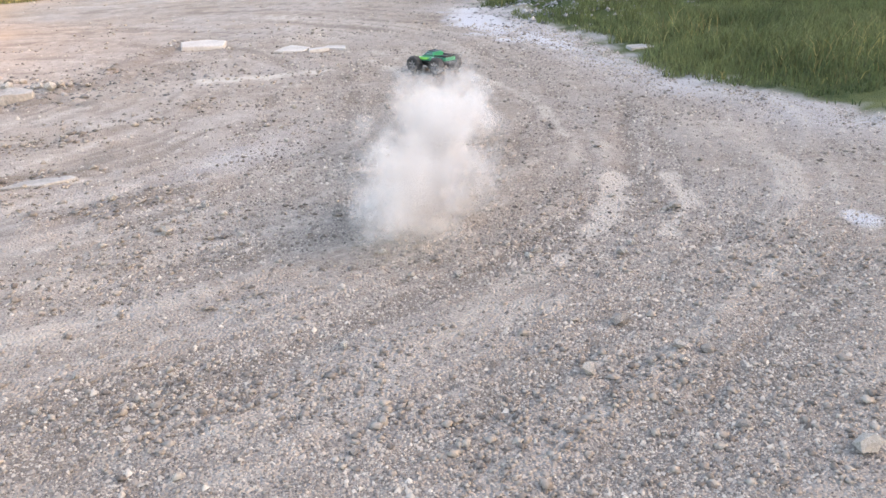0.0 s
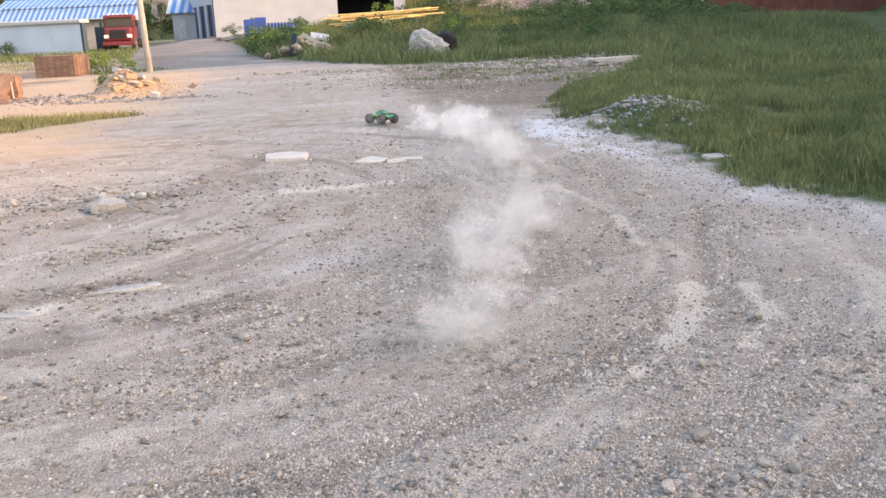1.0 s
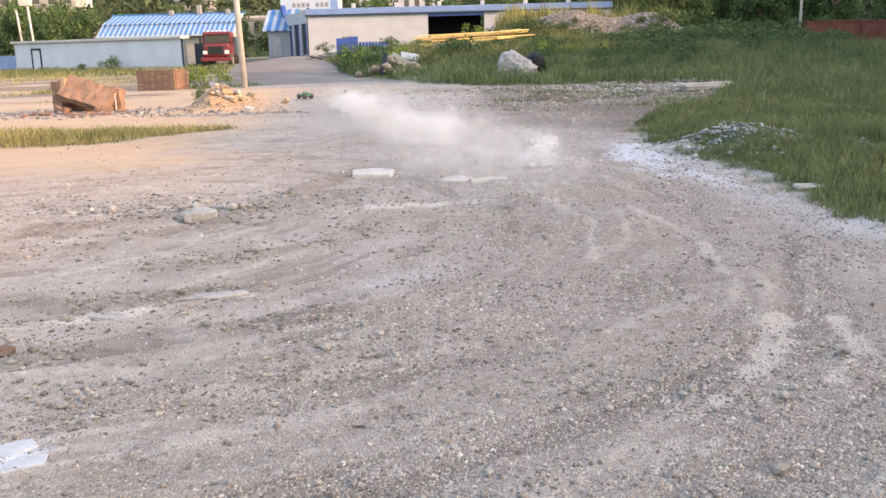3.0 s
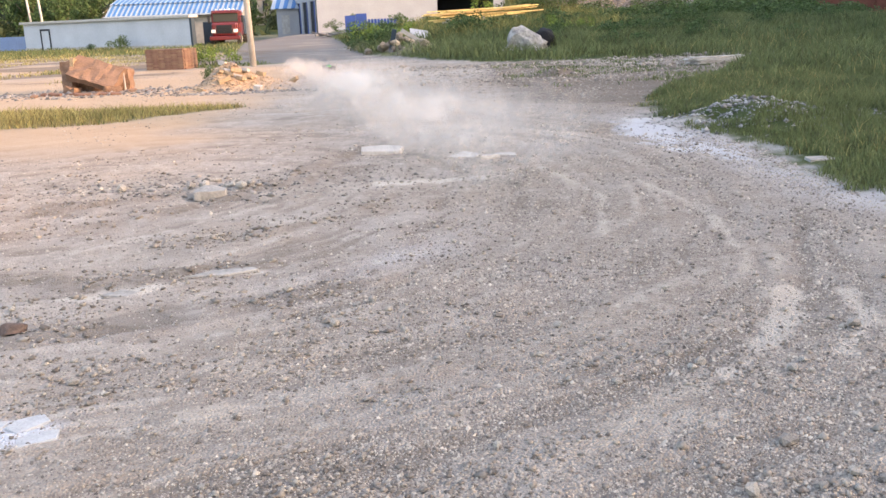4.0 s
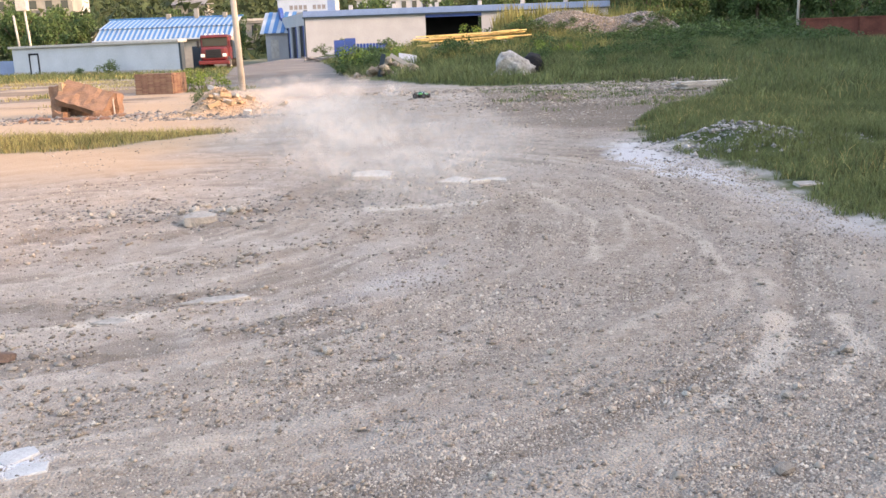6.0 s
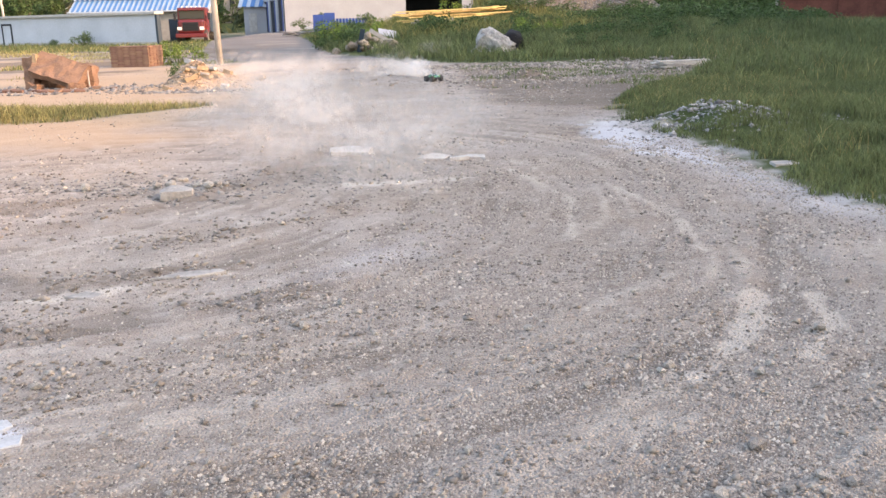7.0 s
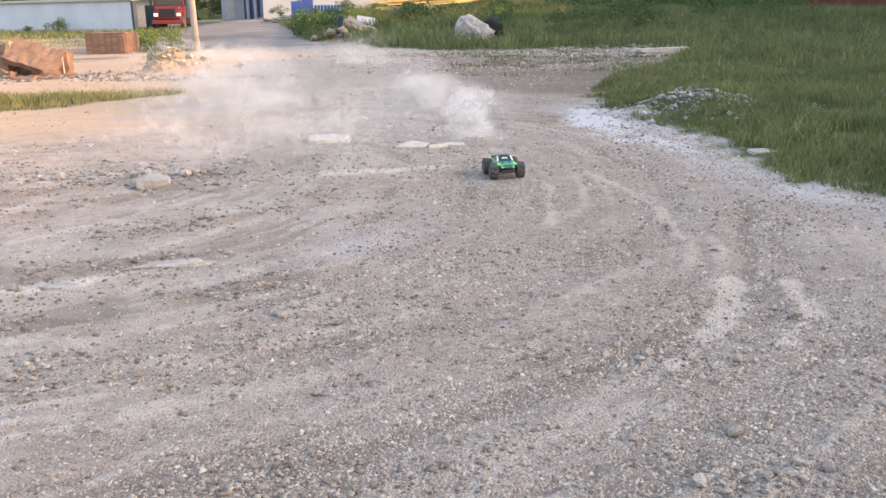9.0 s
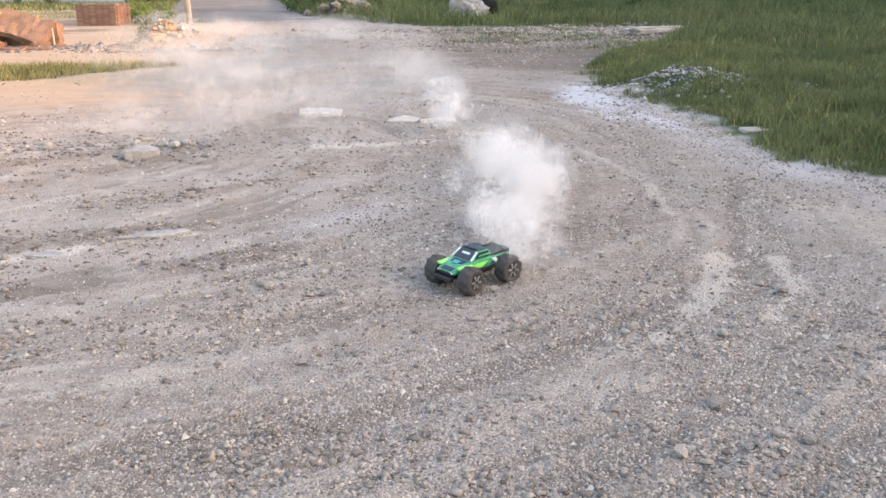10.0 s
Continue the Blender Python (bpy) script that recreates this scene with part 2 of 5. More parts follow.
def link(name, me, material, parent=None, label=""):
    if material:
        me.materials.append(material)
    ob = new(name, me)
    if parent:
        ob.parent = parent
    return tagged(ob, label)


def part(name, bm, material, parent=None, label="", smooth=False):
    me = bpy.data.meshes.new(name)
    bmesh.ops.recalc_face_normals(bm, faces=bm.faces)
    if smooth:
        for f in bm.faces:
            f.smooth = True
    bm.to_mesh(me)
    bm.free()
    return link(name, me, material, parent, label)


def soup(name, verts, faces, material, parent=None, label=""):
    """A mesh from arrays of vertices and triangles or quads."""
    verts, faces = np.asarray(verts, np.float32), np.asarray(faces, np.int32)
    me = bpy.data.meshes.new(name)
    k = faces.shape[1]
    me.vertices.add(len(verts))
    me.vertices.foreach_set("co", verts.ravel())
    me.loops.add(faces.size)
    me.loops.foreach_set("vertex_index", faces.ravel())
    me.polygons.add(len(faces))
    me.polygons.foreach_set("loop_start", np.arange(0, faces.size, k, dtype=np.int32))
    me.update(calc_edges=True)
    return link(name, me, material, parent, label)


def box(x0, x1, y0, y1, z0, z1, bevel=0.0, bm=None):
    bm = bm or bmesh.new()
    vs = bmesh.ops.create_cube(bm, size=1)["verts"]
    for v in vs:
        v.co = ((x0 + x1) / 2 + v.co.x * (x1 - x0), (y0 + y1) / 2 + v.co.y * (y1 - y0), (z0 + z1) / 2 + v.co.z * (z1 - z0))
    if bevel:
        es = list({e for v in vs for e in v.link_edges})
        bmesh.ops.bevel(bm, geom=es, offset=bevel, segments=2, affect="EDGES", profile=0.5)
    return bm


def cyl(p0, p1, r0, r1, seg=12, bm=None):
    bm = bm or bmesh.new()
    p0, p1 = Vector(p0), Vector(p1)
    m = Matrix.Translation((p0 + p1) / 2) @ (p1 - p0).to_track_quat("Z", "Y").to_matrix().to_4x4()
    bmesh.ops.create_cone(bm, cap_ends=True, segments=seg, radius1=r0, radius2=r1, depth=(p1 - p0).length, matrix=m)
    return bm


def rock(r, seed, sub=2, rough=0.35, flat=0.7, cut=0.0):
    """An angular stone: a sphere cut by random planes and roughened, its foot at z = 0."""
    rng = random.Random(seed)
    bm = bmesh.new()
    bmesh.ops.create_icosphere(bm, subdivisions=sub, radius=1)
    planes = [(Vector((rng.uniform(-1, 1), rng.uniform(-1, 1), rng.uniform(-0.6, 1))).normalized(), rng.uniform(0.45, 0.85)) for _ in range(9)]
    for v in bm.verts:
        for n, d in planes:
            over = v.co.dot(n) - d
            if over > 0:
                v.co -= n * over
        v.co *= 1 + rough * 0.35 * (noise.noise(v.co * 2.3 + Vector((seed * 7.1, 0, 0))))
        v.co = Vector((v.co.x * r[0], v.co.y * r[1], v.co.z * r[2]))
    low = min(v.co.z for v in bm.verts)
    for v in bm.verts:
        v.co.z = max(v.co.z - low - cut * r[2], 0.0 - 0.01)
    return bm


def chunk(w, d, h, seed, top=None, rough=0.05, cuts=7):
    """A broken piece of masonry: a block with ragged faces, its top cut to a line; its foot at z = 0."""
    bm = bmesh.new()
    bmesh.ops.create_cube(bm, size=1)
    bmesh.ops.subdivide_edges(bm, edges=list(bm.edges), cuts=cuts, use_grid_fill=True)
    for v in bm.verts:
        u = v.co.x + 0.5
        k = top(u) if top else 1.0
        p = Vector((v.co.x * w, v.co.y * d, (v.co.z + 0.5) * h * k))
        q = p * 5.5 + Vector((seed * 3.7, seed * 1.3, 0))
        p += rough * Vector((noise.noise(q), noise.noise(q + Vector((9, 0, 0))), 1.3 * noise.noise(q + Vector((0, 9, 0)))))
        v.co = p
    return bm


# ---- the ground ----
EDGE_Y = [2.0, 4.0, 5.4, 6.1, 7.1, 8.4, 10.2, 12.6, 14.2, 17.0, 19.0, 21.0]
EDGE_X = [5.4, 4.6, 4.06, 3.86, 3.5, 3.3, 3.33, 3.16, 3.1, 3.0, 3.0, 3.0]
BANK_X = [-9.5, -6.0, -3.4, -1.7, -0.26, 1.4, 5.0, 8.0, 10.0, 14.0]
BANK_Y = [78.0, 60.0, 41.7, 38.0, 34.4, 31.0, 29.6, 28.4, 25.5, 18.0]


def turf_at(x, y):
    """How far a place lies in the grass of the right-hand side, in metres."""
    wob = (fbm(x * 1.3, y * 1.3, 5) - 0.5) * 1.1 * np.clip(y / 12, 0.35, 1.5)
    near = np.minimum(x - np.interp(y, EDGE_Y, EDGE_X), np.interp(x, [3.1, 4.4, 6.1, 8.1, 10.0], [14.6, 18.0, 20.6, 25.0, 28.5]) - y) + wob * 0.7
    far = y - np.interp(x, BANK_X, BANK_Y) + wob * 2
    far = np.where((x > -9.5) & (y < 84), far, -5)
    return np.maximum(near, far)


def left_at(x, y):
    """The same for the dry strip and the verges on the left-hand side."""
    wob = (fbm(x * 1.1, y * 1.1, 9) - 0.5) * 1.6
    mid = np.interp(x, [-14, -8.5, -5.8, -3.7], [15.2, 15.6, 15.8, 17.1])
    strip = np.interp(x, [-14, -8, -5.5, -3.6, -3.3], [1.9, 1.6, 1.35, 0.25, -0.6]) - np.abs(y - mid)
    verge = np.minimum(y - 53 + wob * 4, np.interp(y, [40, 80], [-9.0, -16.0]) - x)
    patch = 1.5 - np.hypot((x + 8.3) / 1.7, (y - 35.5) / 1.2)
    patch2 = 1.2 - np.hypot((x + 13.0) / 1.6, (y - 34.0) / 1.0)
    return np.maximum.reduce([strip + wob * 0.5, verge, patch + wob * 0.5, patch2 + wob * 0.5])


def swirl(x, y):
    """Streaks left by turning wheels round one centre."""
    r, a = np.hypot(x + 3.2, y - 8.0), np.arctan2(y - 8.0, x + 3.2)
    r = r + 0.35 * (fbm(x * 0.7, y * 0.7, 25, 3) - 0.5)
    s = 0.24 * fbm(r * 2.6, a * 2.1, 21, 3) + 0.36 * fbm(r * 8.5, a * 3.2, 31, 3) + 0.24 * fbm(r * 17, a * 5.0, 33, 2) + 0.16 * fbm(x * 3.1, y * 3.1, 37, 3)
    return s, sstep(9.5, 7.5, r) * sstep(26, 14, y)


# ridges of broken crust on the yard: their line, half width and height
CRUST = [(((-4.6, 6.1), (-3.33, 6.57), (-2.45, 6.97), (-1.95, 7.75), (-1.5, 9.2), (-0.8, 11.0)), 0.12, 0.028),
         (((-3.9, 5.2), (-2.63, 5.5), (-2.0, 5.2), (-1.55, 5.5), (-1.12, 5.6)), 0.08, 0.028),
         (((-4.4, 7.3), (-3.3, 7.7), (-2.5, 8.1), (-1.6, 8.5), (-0.9, 9.3)), 0.16, 0.026),
         (((-2.6, 4.2), (-1.4, 4.5), (-0.55, 5.1)), 0.06, 0.018),
         (((-1.9, 6.2), (-1.1, 6.6), (-0.5, 7.5)), 0.07, 0.018)]


def off_line(gx, gy, pts):
    """Distance from a line through the given points."""
    far = np.full_like(gx, 9.0)
    for (ax, ay), (bx, by) in zip(pts, pts[1:]):
        u = np.clip(((gx - ax) * (bx - ax) + (gy - ay) * (by - ay)) / ((bx - ax) ** 2 + (by - ay) ** 2), 0, 1)
        far = np.minimum(far, np.hypot(gx - ax - u * (bx - ax), gy - ay - u * (by - ay)))
    return far


def crust(x, y):
    """Height of the broken crust ridges."""
    z = np.zeros_like(x)
    bend = 0.16 * (fbm(x * 2.1, y * 2.1, 15, 3) - 0.5)
    for pts, wide, high in CRUST:
        d = off_line(x + bend, y + bend * 1.4, pts)
        z = np.maximum(z, high * sstep(wide, wide * 0.45, d) * sstep(0.34, 0.62, fbm(x * 5, y * 5, 16, 4)))
    return z


def streaks(gx, gy):
    """Pale dusty wheel tracks and worn spots, 0 to 1."""
    patches = np.zeros_like(gx)
    for wide, deep, pts in ((0.10, 0.9, ((1.22, 3.55), (1.45, 3.85), (1.70, 4.25), (1.86, 4.65))), (0.07, 0.75, ((1.75, 3.7), (2.02, 4.1), (2.15, 4.6))), (0.09, 0.35, ((-0.8, 2.3), (0.06, 2.62), (0.95, 3.15))),
                            (0.10, 0.4, ((-0.15, 2.2), (0.47, 2.83), (1.1, 3.55))), (0.07, 0.35, ((-0.74, 3.77), (-0.41, 4.05), (0.47, 4.5))), (0.08, 0.4, ((-1.65, 5.62), (-1.15, 6.29), (-0.65, 7.15))),
                            (0.09, 0.4, ((-2.6, 5.9), (-2.05, 6.6), (-1.45, 7.5))), (0.05, 0.95, ((-1.55, 5.36), (-1.12, 5.41))), (0.13, 0.8, ((-2.1, 4.95), (-1.7, 5.12))), (0.16, 0.7, ((-0.5, 8.35), (0.45, 8.45))),
                            (0.06, 0.6, ((1.1, 6.0), (1.35, 7.4), (1.0, 8.8))), (0.06, 0.55, ((1.9, 5.6), (2.0, 6.8), (1.75, 8.0)))):
        far = off_line(gx, gy, pts)
        q = 1.2 - far / wide + (fbm(gx * 7, gy * 7, 47, 5) - 0.5) * 2.2
        patches = np.maximum(patches, deep * sstep(0, 1.0, q))
    return patches


def ground_z(x, y):
    x, y = np.asarray(x, float), np.asarray(y, float)
    s, w = swirl(x, y)
    z = 0.075 * (s - 0.5) * w
    z = z + 0.028 * (fbm(x * 1.9, y * 1.9, 2) - 0.5) + 0.05 * (fbm(x * 0.45, y * 0.45, 3, 2) - 0.5) * sstep(4, 9, y)
    z = z + 0.018 * (fbm(x * 9, y * 9, 4, 2) - 0.5) * sstep(14, 8, y) + crust(x, y)
    t = turf_at(x, y)
    z = z + 0.10 * sstep(0, 1.6, t)
    bank = y - np.interp(x, BANK_X, BANK_Y)
    z = z + 0.6 * sstep(7, 24, bank) * sstep(-4.5, 1.0, x) * sstep(110, 80, y) * (1 - 0.45 * sstep(14, 24, x))
    z = z + 0.45 * sstep(50, 80, y) * sstep(-17, -12, x)
    z = z + 0.35 * fbm(x * 0.25, y * 0.25, 8, 3) * sstep(3, 10, t) * (1 - 0.6 * sstep(16, 24, x))
    # heap of spoil behind the boulder
    z = z + 2.1 * np.exp(-(((x - 9.5) / 4.2) ** 2 + ((y - 62) / 4.0) ** 2)) + 1.5 * np.exp(-(((x - 15.0) / 2.2) ** 2 + ((y - 62) / 3.5) ** 2))
    z = z + 0.26 * np.exp(-(((x - 4.15) / 0.75) ** 2 + ((y - 11.9) / 0.9) ** 2)) * (0.1 + 1.5 * fbm(x * 3, y * 3, 12))
    # reddish hump of earth and the rubble heap beside the pole
    z = z + 0.22 * np.exp(-(((x - 2.9) / 0.5) ** 2 + ((y - 22.3) / 0.35) ** 2))
    z = z + (0.5 * np.exp(-(((x + 5.1) / 0.5) ** 2 + ((y - 22.4) / 0.8) ** 2)) + 0.2 * np.exp(-(((x + 4.3) / 0.7) ** 2 + ((y - 22.6) / 0.7) ** 2))) * (0.7 + 0.6 * fbm(x * 4, y * 4, 14))
    # wooded hills all round, and an unseen high bank added on the sunny side for shade
    far = np.hypot(x, y)
    z = z + 62 * sstep(125, 420, far) * (0.75 + 0.5 * fbm(x * 0.008, y * 0.008, 6, 2))
    # the bank's height and bump are shaped to throw shade on yard and road
    ridge = x - (21 + 0.25 * y)
    z = z + (10.2 - 1.2 * sstep(26, 44, y) + 6.5 * np.exp(-(((y - 31) / 8) ** 4)) + 1.2 * sstep(0, 10, y) + 1.5 * (fbm(x * 0.09, y * 0.09, 7, 3) - 0.5)) * sstep(0, 9, ridge) * sstep(115, 88, y)
    return z


def build_ground():
    ys, y = [], -60.0
    while y < 1.2:
        ys.append(y)
        y += max(0.05, -y * 0.12 + 0.05)
    y = 1.2
    while y < 900:
        ys.append(y)
        y += max(0.03, 0.0105 * y if y < 60 else 0.03 * (y - 43))
    xs, x = [], 0.0
    while x < 900:
        xs.append(x)
        x += 0.04 if x < 4.2 else max(0.04, 0.035 * (x - 3.1))
    xs = np.array([-v for v in xs[:0:-1]] + xs)
    gx, gy = np.meshgrid(xs, np.array(ys))
    gz = ground_z(gx, gy)
    ny, nx = gx.shape
    i = np.arange(ny * nx).reshape(ny, nx)
    quads = np.stack([i[:-1, :-1], i[:-1, 1:], i[1:, 1:], i[1:, :-1]], -1).reshape(-1, 4)
    ob = soup("ground", np.stack([gx, gy, gz], -1).reshape(-1, 3), quads, M_GROUND)
    ob.data.polygons.foreach_set("use_smooth", np.ones(len(quads), bool))
    s, w = swirl(gx, gy)
    patches = sstep(0.52, 0.66, s) * w * (0.1 + 0.55 * fbm(gx * 0.8, gy * 0.8, 41))
    patches = np.maximum(patches, 0.35 * sstep(0.5, 0.75, fbm(gx * 0.35, gy * 0.8, 44)) * sstep(6, 12, gy))
    patches = np.maximum(patches, streaks(gx, gy))
    patches = np.maximum(patches, 0.22 * sstep(0.6, -1.2, gx) * sstep(2.5, 4.0, gy) * sstep(11, 8, gy) * sstep(0.42, 0.6, fbm(gx * 1.3, gy * 3.2, 70)))
    lime = np.zeros_like(gx)
    for px, py, rx, ry, turn in ((2.68, 11.1, 0.42, 1.5, 0.0), (2.95, 9.7, 0.26, 0.9, 0.1), (-1.68, 3.14, 0.17, 0.14, 0.0), (2.69, 3.65, 0.09, 0.10, 0.0)):
        dx, dy = gx - px, gy - py
        q = 1.25 - np.hypot((dx * math.cos(turn) + dy * math.sin(turn)) / rx, (dy * math.cos(turn) - dx * math.sin(turn)) / ry) + (fbm(gx * 4, gy * 4, 51, 5) - 0.5) * 1.6
        lime = np.maximum(lime, 0.95 * sstep(0, 0.8, q))
    t, lt = turf_at(gx, gy), left_at(gx, gy)
    lime = np.maximum(lime, 0.62 * sstep(-0.95, -0.15, t) * sstep(15, 12, gy) * sstep(3.8, 4.6, gy) * (0.55 + 0.9 * (fbm(gx * 1.6, gy * 1.6, 57) - 0.3)))
    ax, ay = (gx + 0.2) * 0.75 - (gy - 5.7) * 0.66, (gx + 0.2) * 0.66 + (gy - 5.7) * 0.75
    lime = np.maximum(lime, 0.36 * np.exp(-((ax / 0.22) ** 2 + (ay / 0.8) ** 2)) * (0.35 + fbm(gx * 3, gy * 3, 59)))
    turf = np.maximum(sstep(-0.15, 0.35, t + (fbm(gx * 5, gy * 5, 55) - 0.5) * 0.8), 0.7 * sstep(-0.2, 0.5, lt))
    turf = np.where(gy < 1, sstep(3.5, 5.5, gx), turf)
    # sandy area on the left, its edge drawn along the limit of the sunlight
    sunlit_sand = sstep(-2.6, -4.4, gx + 0.05 * (gy - 12) + (fbm(gx * 0.9, gy * 0.9, 61) - 0.5) * 1.6) * sstep(9.5, 13, gy) * sstep(60, 36, gy) * 0.75 * (1 - sstep(32, 36, gy) * sstep(-11, -8, gx)) * (1 - 0.55 * sstep(27, 31, gy) * sstep(0.4, 0.6, fbm(gx * 0.35, gy * 0.5, 68)))
    sunlit_sand = np.maximum(sunlit_sand, 0.75 * np.exp(-(((gx + 4.9) / 0.9) ** 2 + ((gy - 22.4) / 1.0) ** 2)))
    hill = sstep(118, 135, np.hypot(gx, gy))
    turf = np.maximum(turf, np.maximum(hill, sstep(-1, 2, gx - (21 + 0.25 * gy))))
    rut = sstep(0.47, 0.36, s) * w
    # far road: its own grey plus painted shade
    shaded_road = 0.85 * sstep(33, 38, gy) * sstep(-16, -13, gx) * sstep(115, 90, gy)
    mound = np.exp(-(((gx - 10.5) / 6.0) ** 2 + ((gy - 61.5) / 3.6) ** 2))
    earth = sstep(0.8, 2.0, gx + 0.5 * (fbm(gx * 0.7, gy * 0.7, 64) - 0.5)) * sstep(11, 8, gx) * sstep(14.0, 16.5, gy + 0.8 * (gx - 2.6)) * sstep(33, 29, gy) * (0.35 + 0.9 * fbm(gx * 0.8, gy * 1.5, 63))
    earth = np.maximum(earth, 0.7 * sstep(-6.5, -8.5, gx) * sstep(25, 29, gy) * sstep(64, 54, gy) * sstep(0.38, 0.6, fbm(gx * 0.5, gy * 0.7, 69)))
    earth = np.maximum(earth, sstep(0.25, 0.55, mound + 0.3 * (fbm(gx * 0.6, gy * 0.6, 65) - 0.5)))
    # dark bands along the crust ridges: their shadow lines painted as darker soil
    for pts, wide, high in CRUST:
        earth = np.maximum(earth, 0.75 * sstep(3.0 * wide, wide, off_line(gx, gy + 0.05, pts)) * fbm(gx * 3, gy * 5, 66))
    turf = turf * (1 - sstep(0.3, 0.55, mound))
    grit = 0.45 + 0.55 * sstep(-1.6, 0.5, gx + 0.25 * (4 - gy) + 0.8 * (fbm(gx * 1.2, gy * 1.2, 72) - 0.5))
    for name, arr in (("grit", grit), ("earth", earth), ("rut", rut), ("shaded_road", shaded_road), ("dust", patches), ("pale", lime), ("turf", turf), ("sunlit_sand", sunlit_sand)):
        a = ob.data.attributes.new(name, "FLOAT", "POINT")
        a.data.foreach_set("value", np.clip(arr, 0, 1).astype(np.float32).ravel())
    return tagged(ob, "grey-brown gravel yard with dusty wheel tracks and grassy edges", "ground", kind="structure")


build_ground()


def gz1(x, y):
    return float(ground_z(np.array([x]), np.array([y]))[0])


# ---- buildings ----
def thing(name, x, y, z, label, category, turn=0.0, group=""):
    ob = new(name)
    ob.empty_display_size = 0.2
    ob.matrix_basis = pose(x, y, z, 0, 0, turn)
    return tagged(ob, label, category, group)


def slats_roof(parent, length, run, rise, eave, y0=0.0, material=None, step=0.5):
    """A pitched sheet roof of alternating ribs, each strip a part of its own."""
    n = int(length / step)
    for k in range(n):
        bm = bmesh.new()
        lift = 0.05 if k % 2 else 0.0
        for a, b in ((0.0, 1.0),):
            x0, x1 = k * step, (k + 1) * step
            co = [(x0, y0 - 0.25, eave + lift), (x1, y0 - 0.25, eave + lift), (x1, y0 + run, eave + rise + lift), (x0, y0 + run, eave + rise + lift)]
            vs = [bm.verts.new(c) for c in co] + [bm.verts.new((c[0], c[1], c[2] - 0.06)) for c in co]
            for q in ((0, 1, 2, 3), (7, 6, 5, 4), (0, 4, 5, 1), (1, 5, 6, 2), (2, 6, 7, 3), (3, 7, 4, 0)):
                bm.faces.new([vs[i] for i in q])
        part("roof_sheet", bm, M_STRIPE if k % 2 else M_PALE, parent)


def long_shed():
    """The low white shed with a dark door frame, and the blue-roofed hall behind it."""
    dx, dy = 15.95, -10.0
    length, ang = math.hypot(dx, dy), math.degrees(math.atan2(dy, dx))
    s = thing("low_shed", -33.05, 75.1, 0.0, "long low white shed with pale coping and a door", "shed", ang)
    part("wall", box(0, 2.2, 0, 0.4, 0, 2.12), M_SHED, s)
    part("wall", box(3.2, length, 0, 0.4, 0, 2.12), M_SHED, s)
    part("wall", box(2.2, 3.2, 0, 0.4, 1.62, 2.12), M_SHED, s)
    part("coping", box(-0.2, length + 0.2, -0.22, 0.6, 2.12, 2.3, 0.02), M_CONCRETE, s)
    d = part("door", box(2.22, 3.18, -0.02, 0.05, 0, 1.58), M_SHED, s, "pale door in a dark frame")
    for a, b, z0, z1 in ((2.1, 2.22, 0, 1.72), (3.18, 3.3, 0, 1.72), (2.22, 3.18, 1.58, 1.72)):
        part("door_frame", box(a, b, -0.06, 0.05, z0, z1), M_DARK, s)
    part("plinth", box(-0.05, 2.0, -0.05, -0.003, 0, 0.28), M_CONCRETE, s)
    part("plinth", box(3.4, length + 0.05, -0.05, -0.003, 0, 0.28), M_CONCRETE, s)
    part("corner_post", box(length + 0.003, length + 0.2, -0.04, 0.3, 0, 2.1), M_NAVY, s)
    f = thing("sheet_fence", -41.5, 77.5, 0.0, "low faded blue sheet metal fence by the shed", "fence", -12)
    for k in range(11):
        part("fence_sheet", box(k * 0.76, k * 0.76 + 0.74, 0, 0.05 + 0.02 * (k % 2), 0, 1.2), M_LBLUE, f)
    h = thing("roofed_hall", -28.9, 82.3, 0.0, "hall with a blue and white striped sheet metal roof", "hall", -1)
    part("wall", box(0.3, 11.7, 0.3, 2.8, 0, 2.55), M_PLASTER, h)
    slats_roof(h, 12.1, 1.5, 0.95, 2.6, step=0.22)
    slats_roof(h, 12.1, 3.0, 0.85, 3.62, y0=1.6, step=0.22)
    part("ridge_cap", box(-0.1, 12.2, 4.45, 4.8, 4.44, 4.58, 0.02), M_STRIPE, h)
    part("clerestory", box(0.3, 11.7, 1.52, 1.6, 3.4, 3.66), M_STRIPE, h, "blue strip between the two roof levels")
    for x0 in (0.3, 11.55):
        bm = bmesh.new()
        vs = [bm.verts.new((x0 + d, y, z)) for d in (0, 0.15) for y, z in ((0.4, 2.553), (2.8, 2.553), (2.8, 3.5))]
        for q in ((0, 1, 2), (5, 4, 3), (0, 3, 4, 1), (1, 4, 5, 2), (2, 5, 3, 0)):
            bm.faces.new([vs[i] for i in q])
        part("gable", bm, M_PLASTER, h)
    part("back_wall", box(0.3, 11.7, 4.4, 4.6, 0, 4.35), M_PLASTER, h)
    part("gutter", box(-0.1, 12.1, -0.4, -0.27, 2.48, 2.6, 0.02), M_ROOFW, h)
    for k in range(3):
        v = part("roof_vent", box(5.2 + 2.6 * k, 5.6 + 2.6 * k, 4.2, 4.6, 4.2, 4.85 + 0.4 * (k == 1), 0.05), M_PLASTER, h)
    hut = thing("blue_roofed_hut", -16.9, 96.5, 0.0, "small white hut with a blue sheet metal roof", "hut")
    part("wall", box(0.5, 3.0, 0.2, 4, 0, 3.0), M_WHITE, hut)
    part("door", box(1.0, 1.8, 0.14, 0.197, 0.4, 2.3), M_GREYWOOD, hut)
    slats_roof(hut, 3.4, 4.2, 2.2, 2.95, step=0.42)


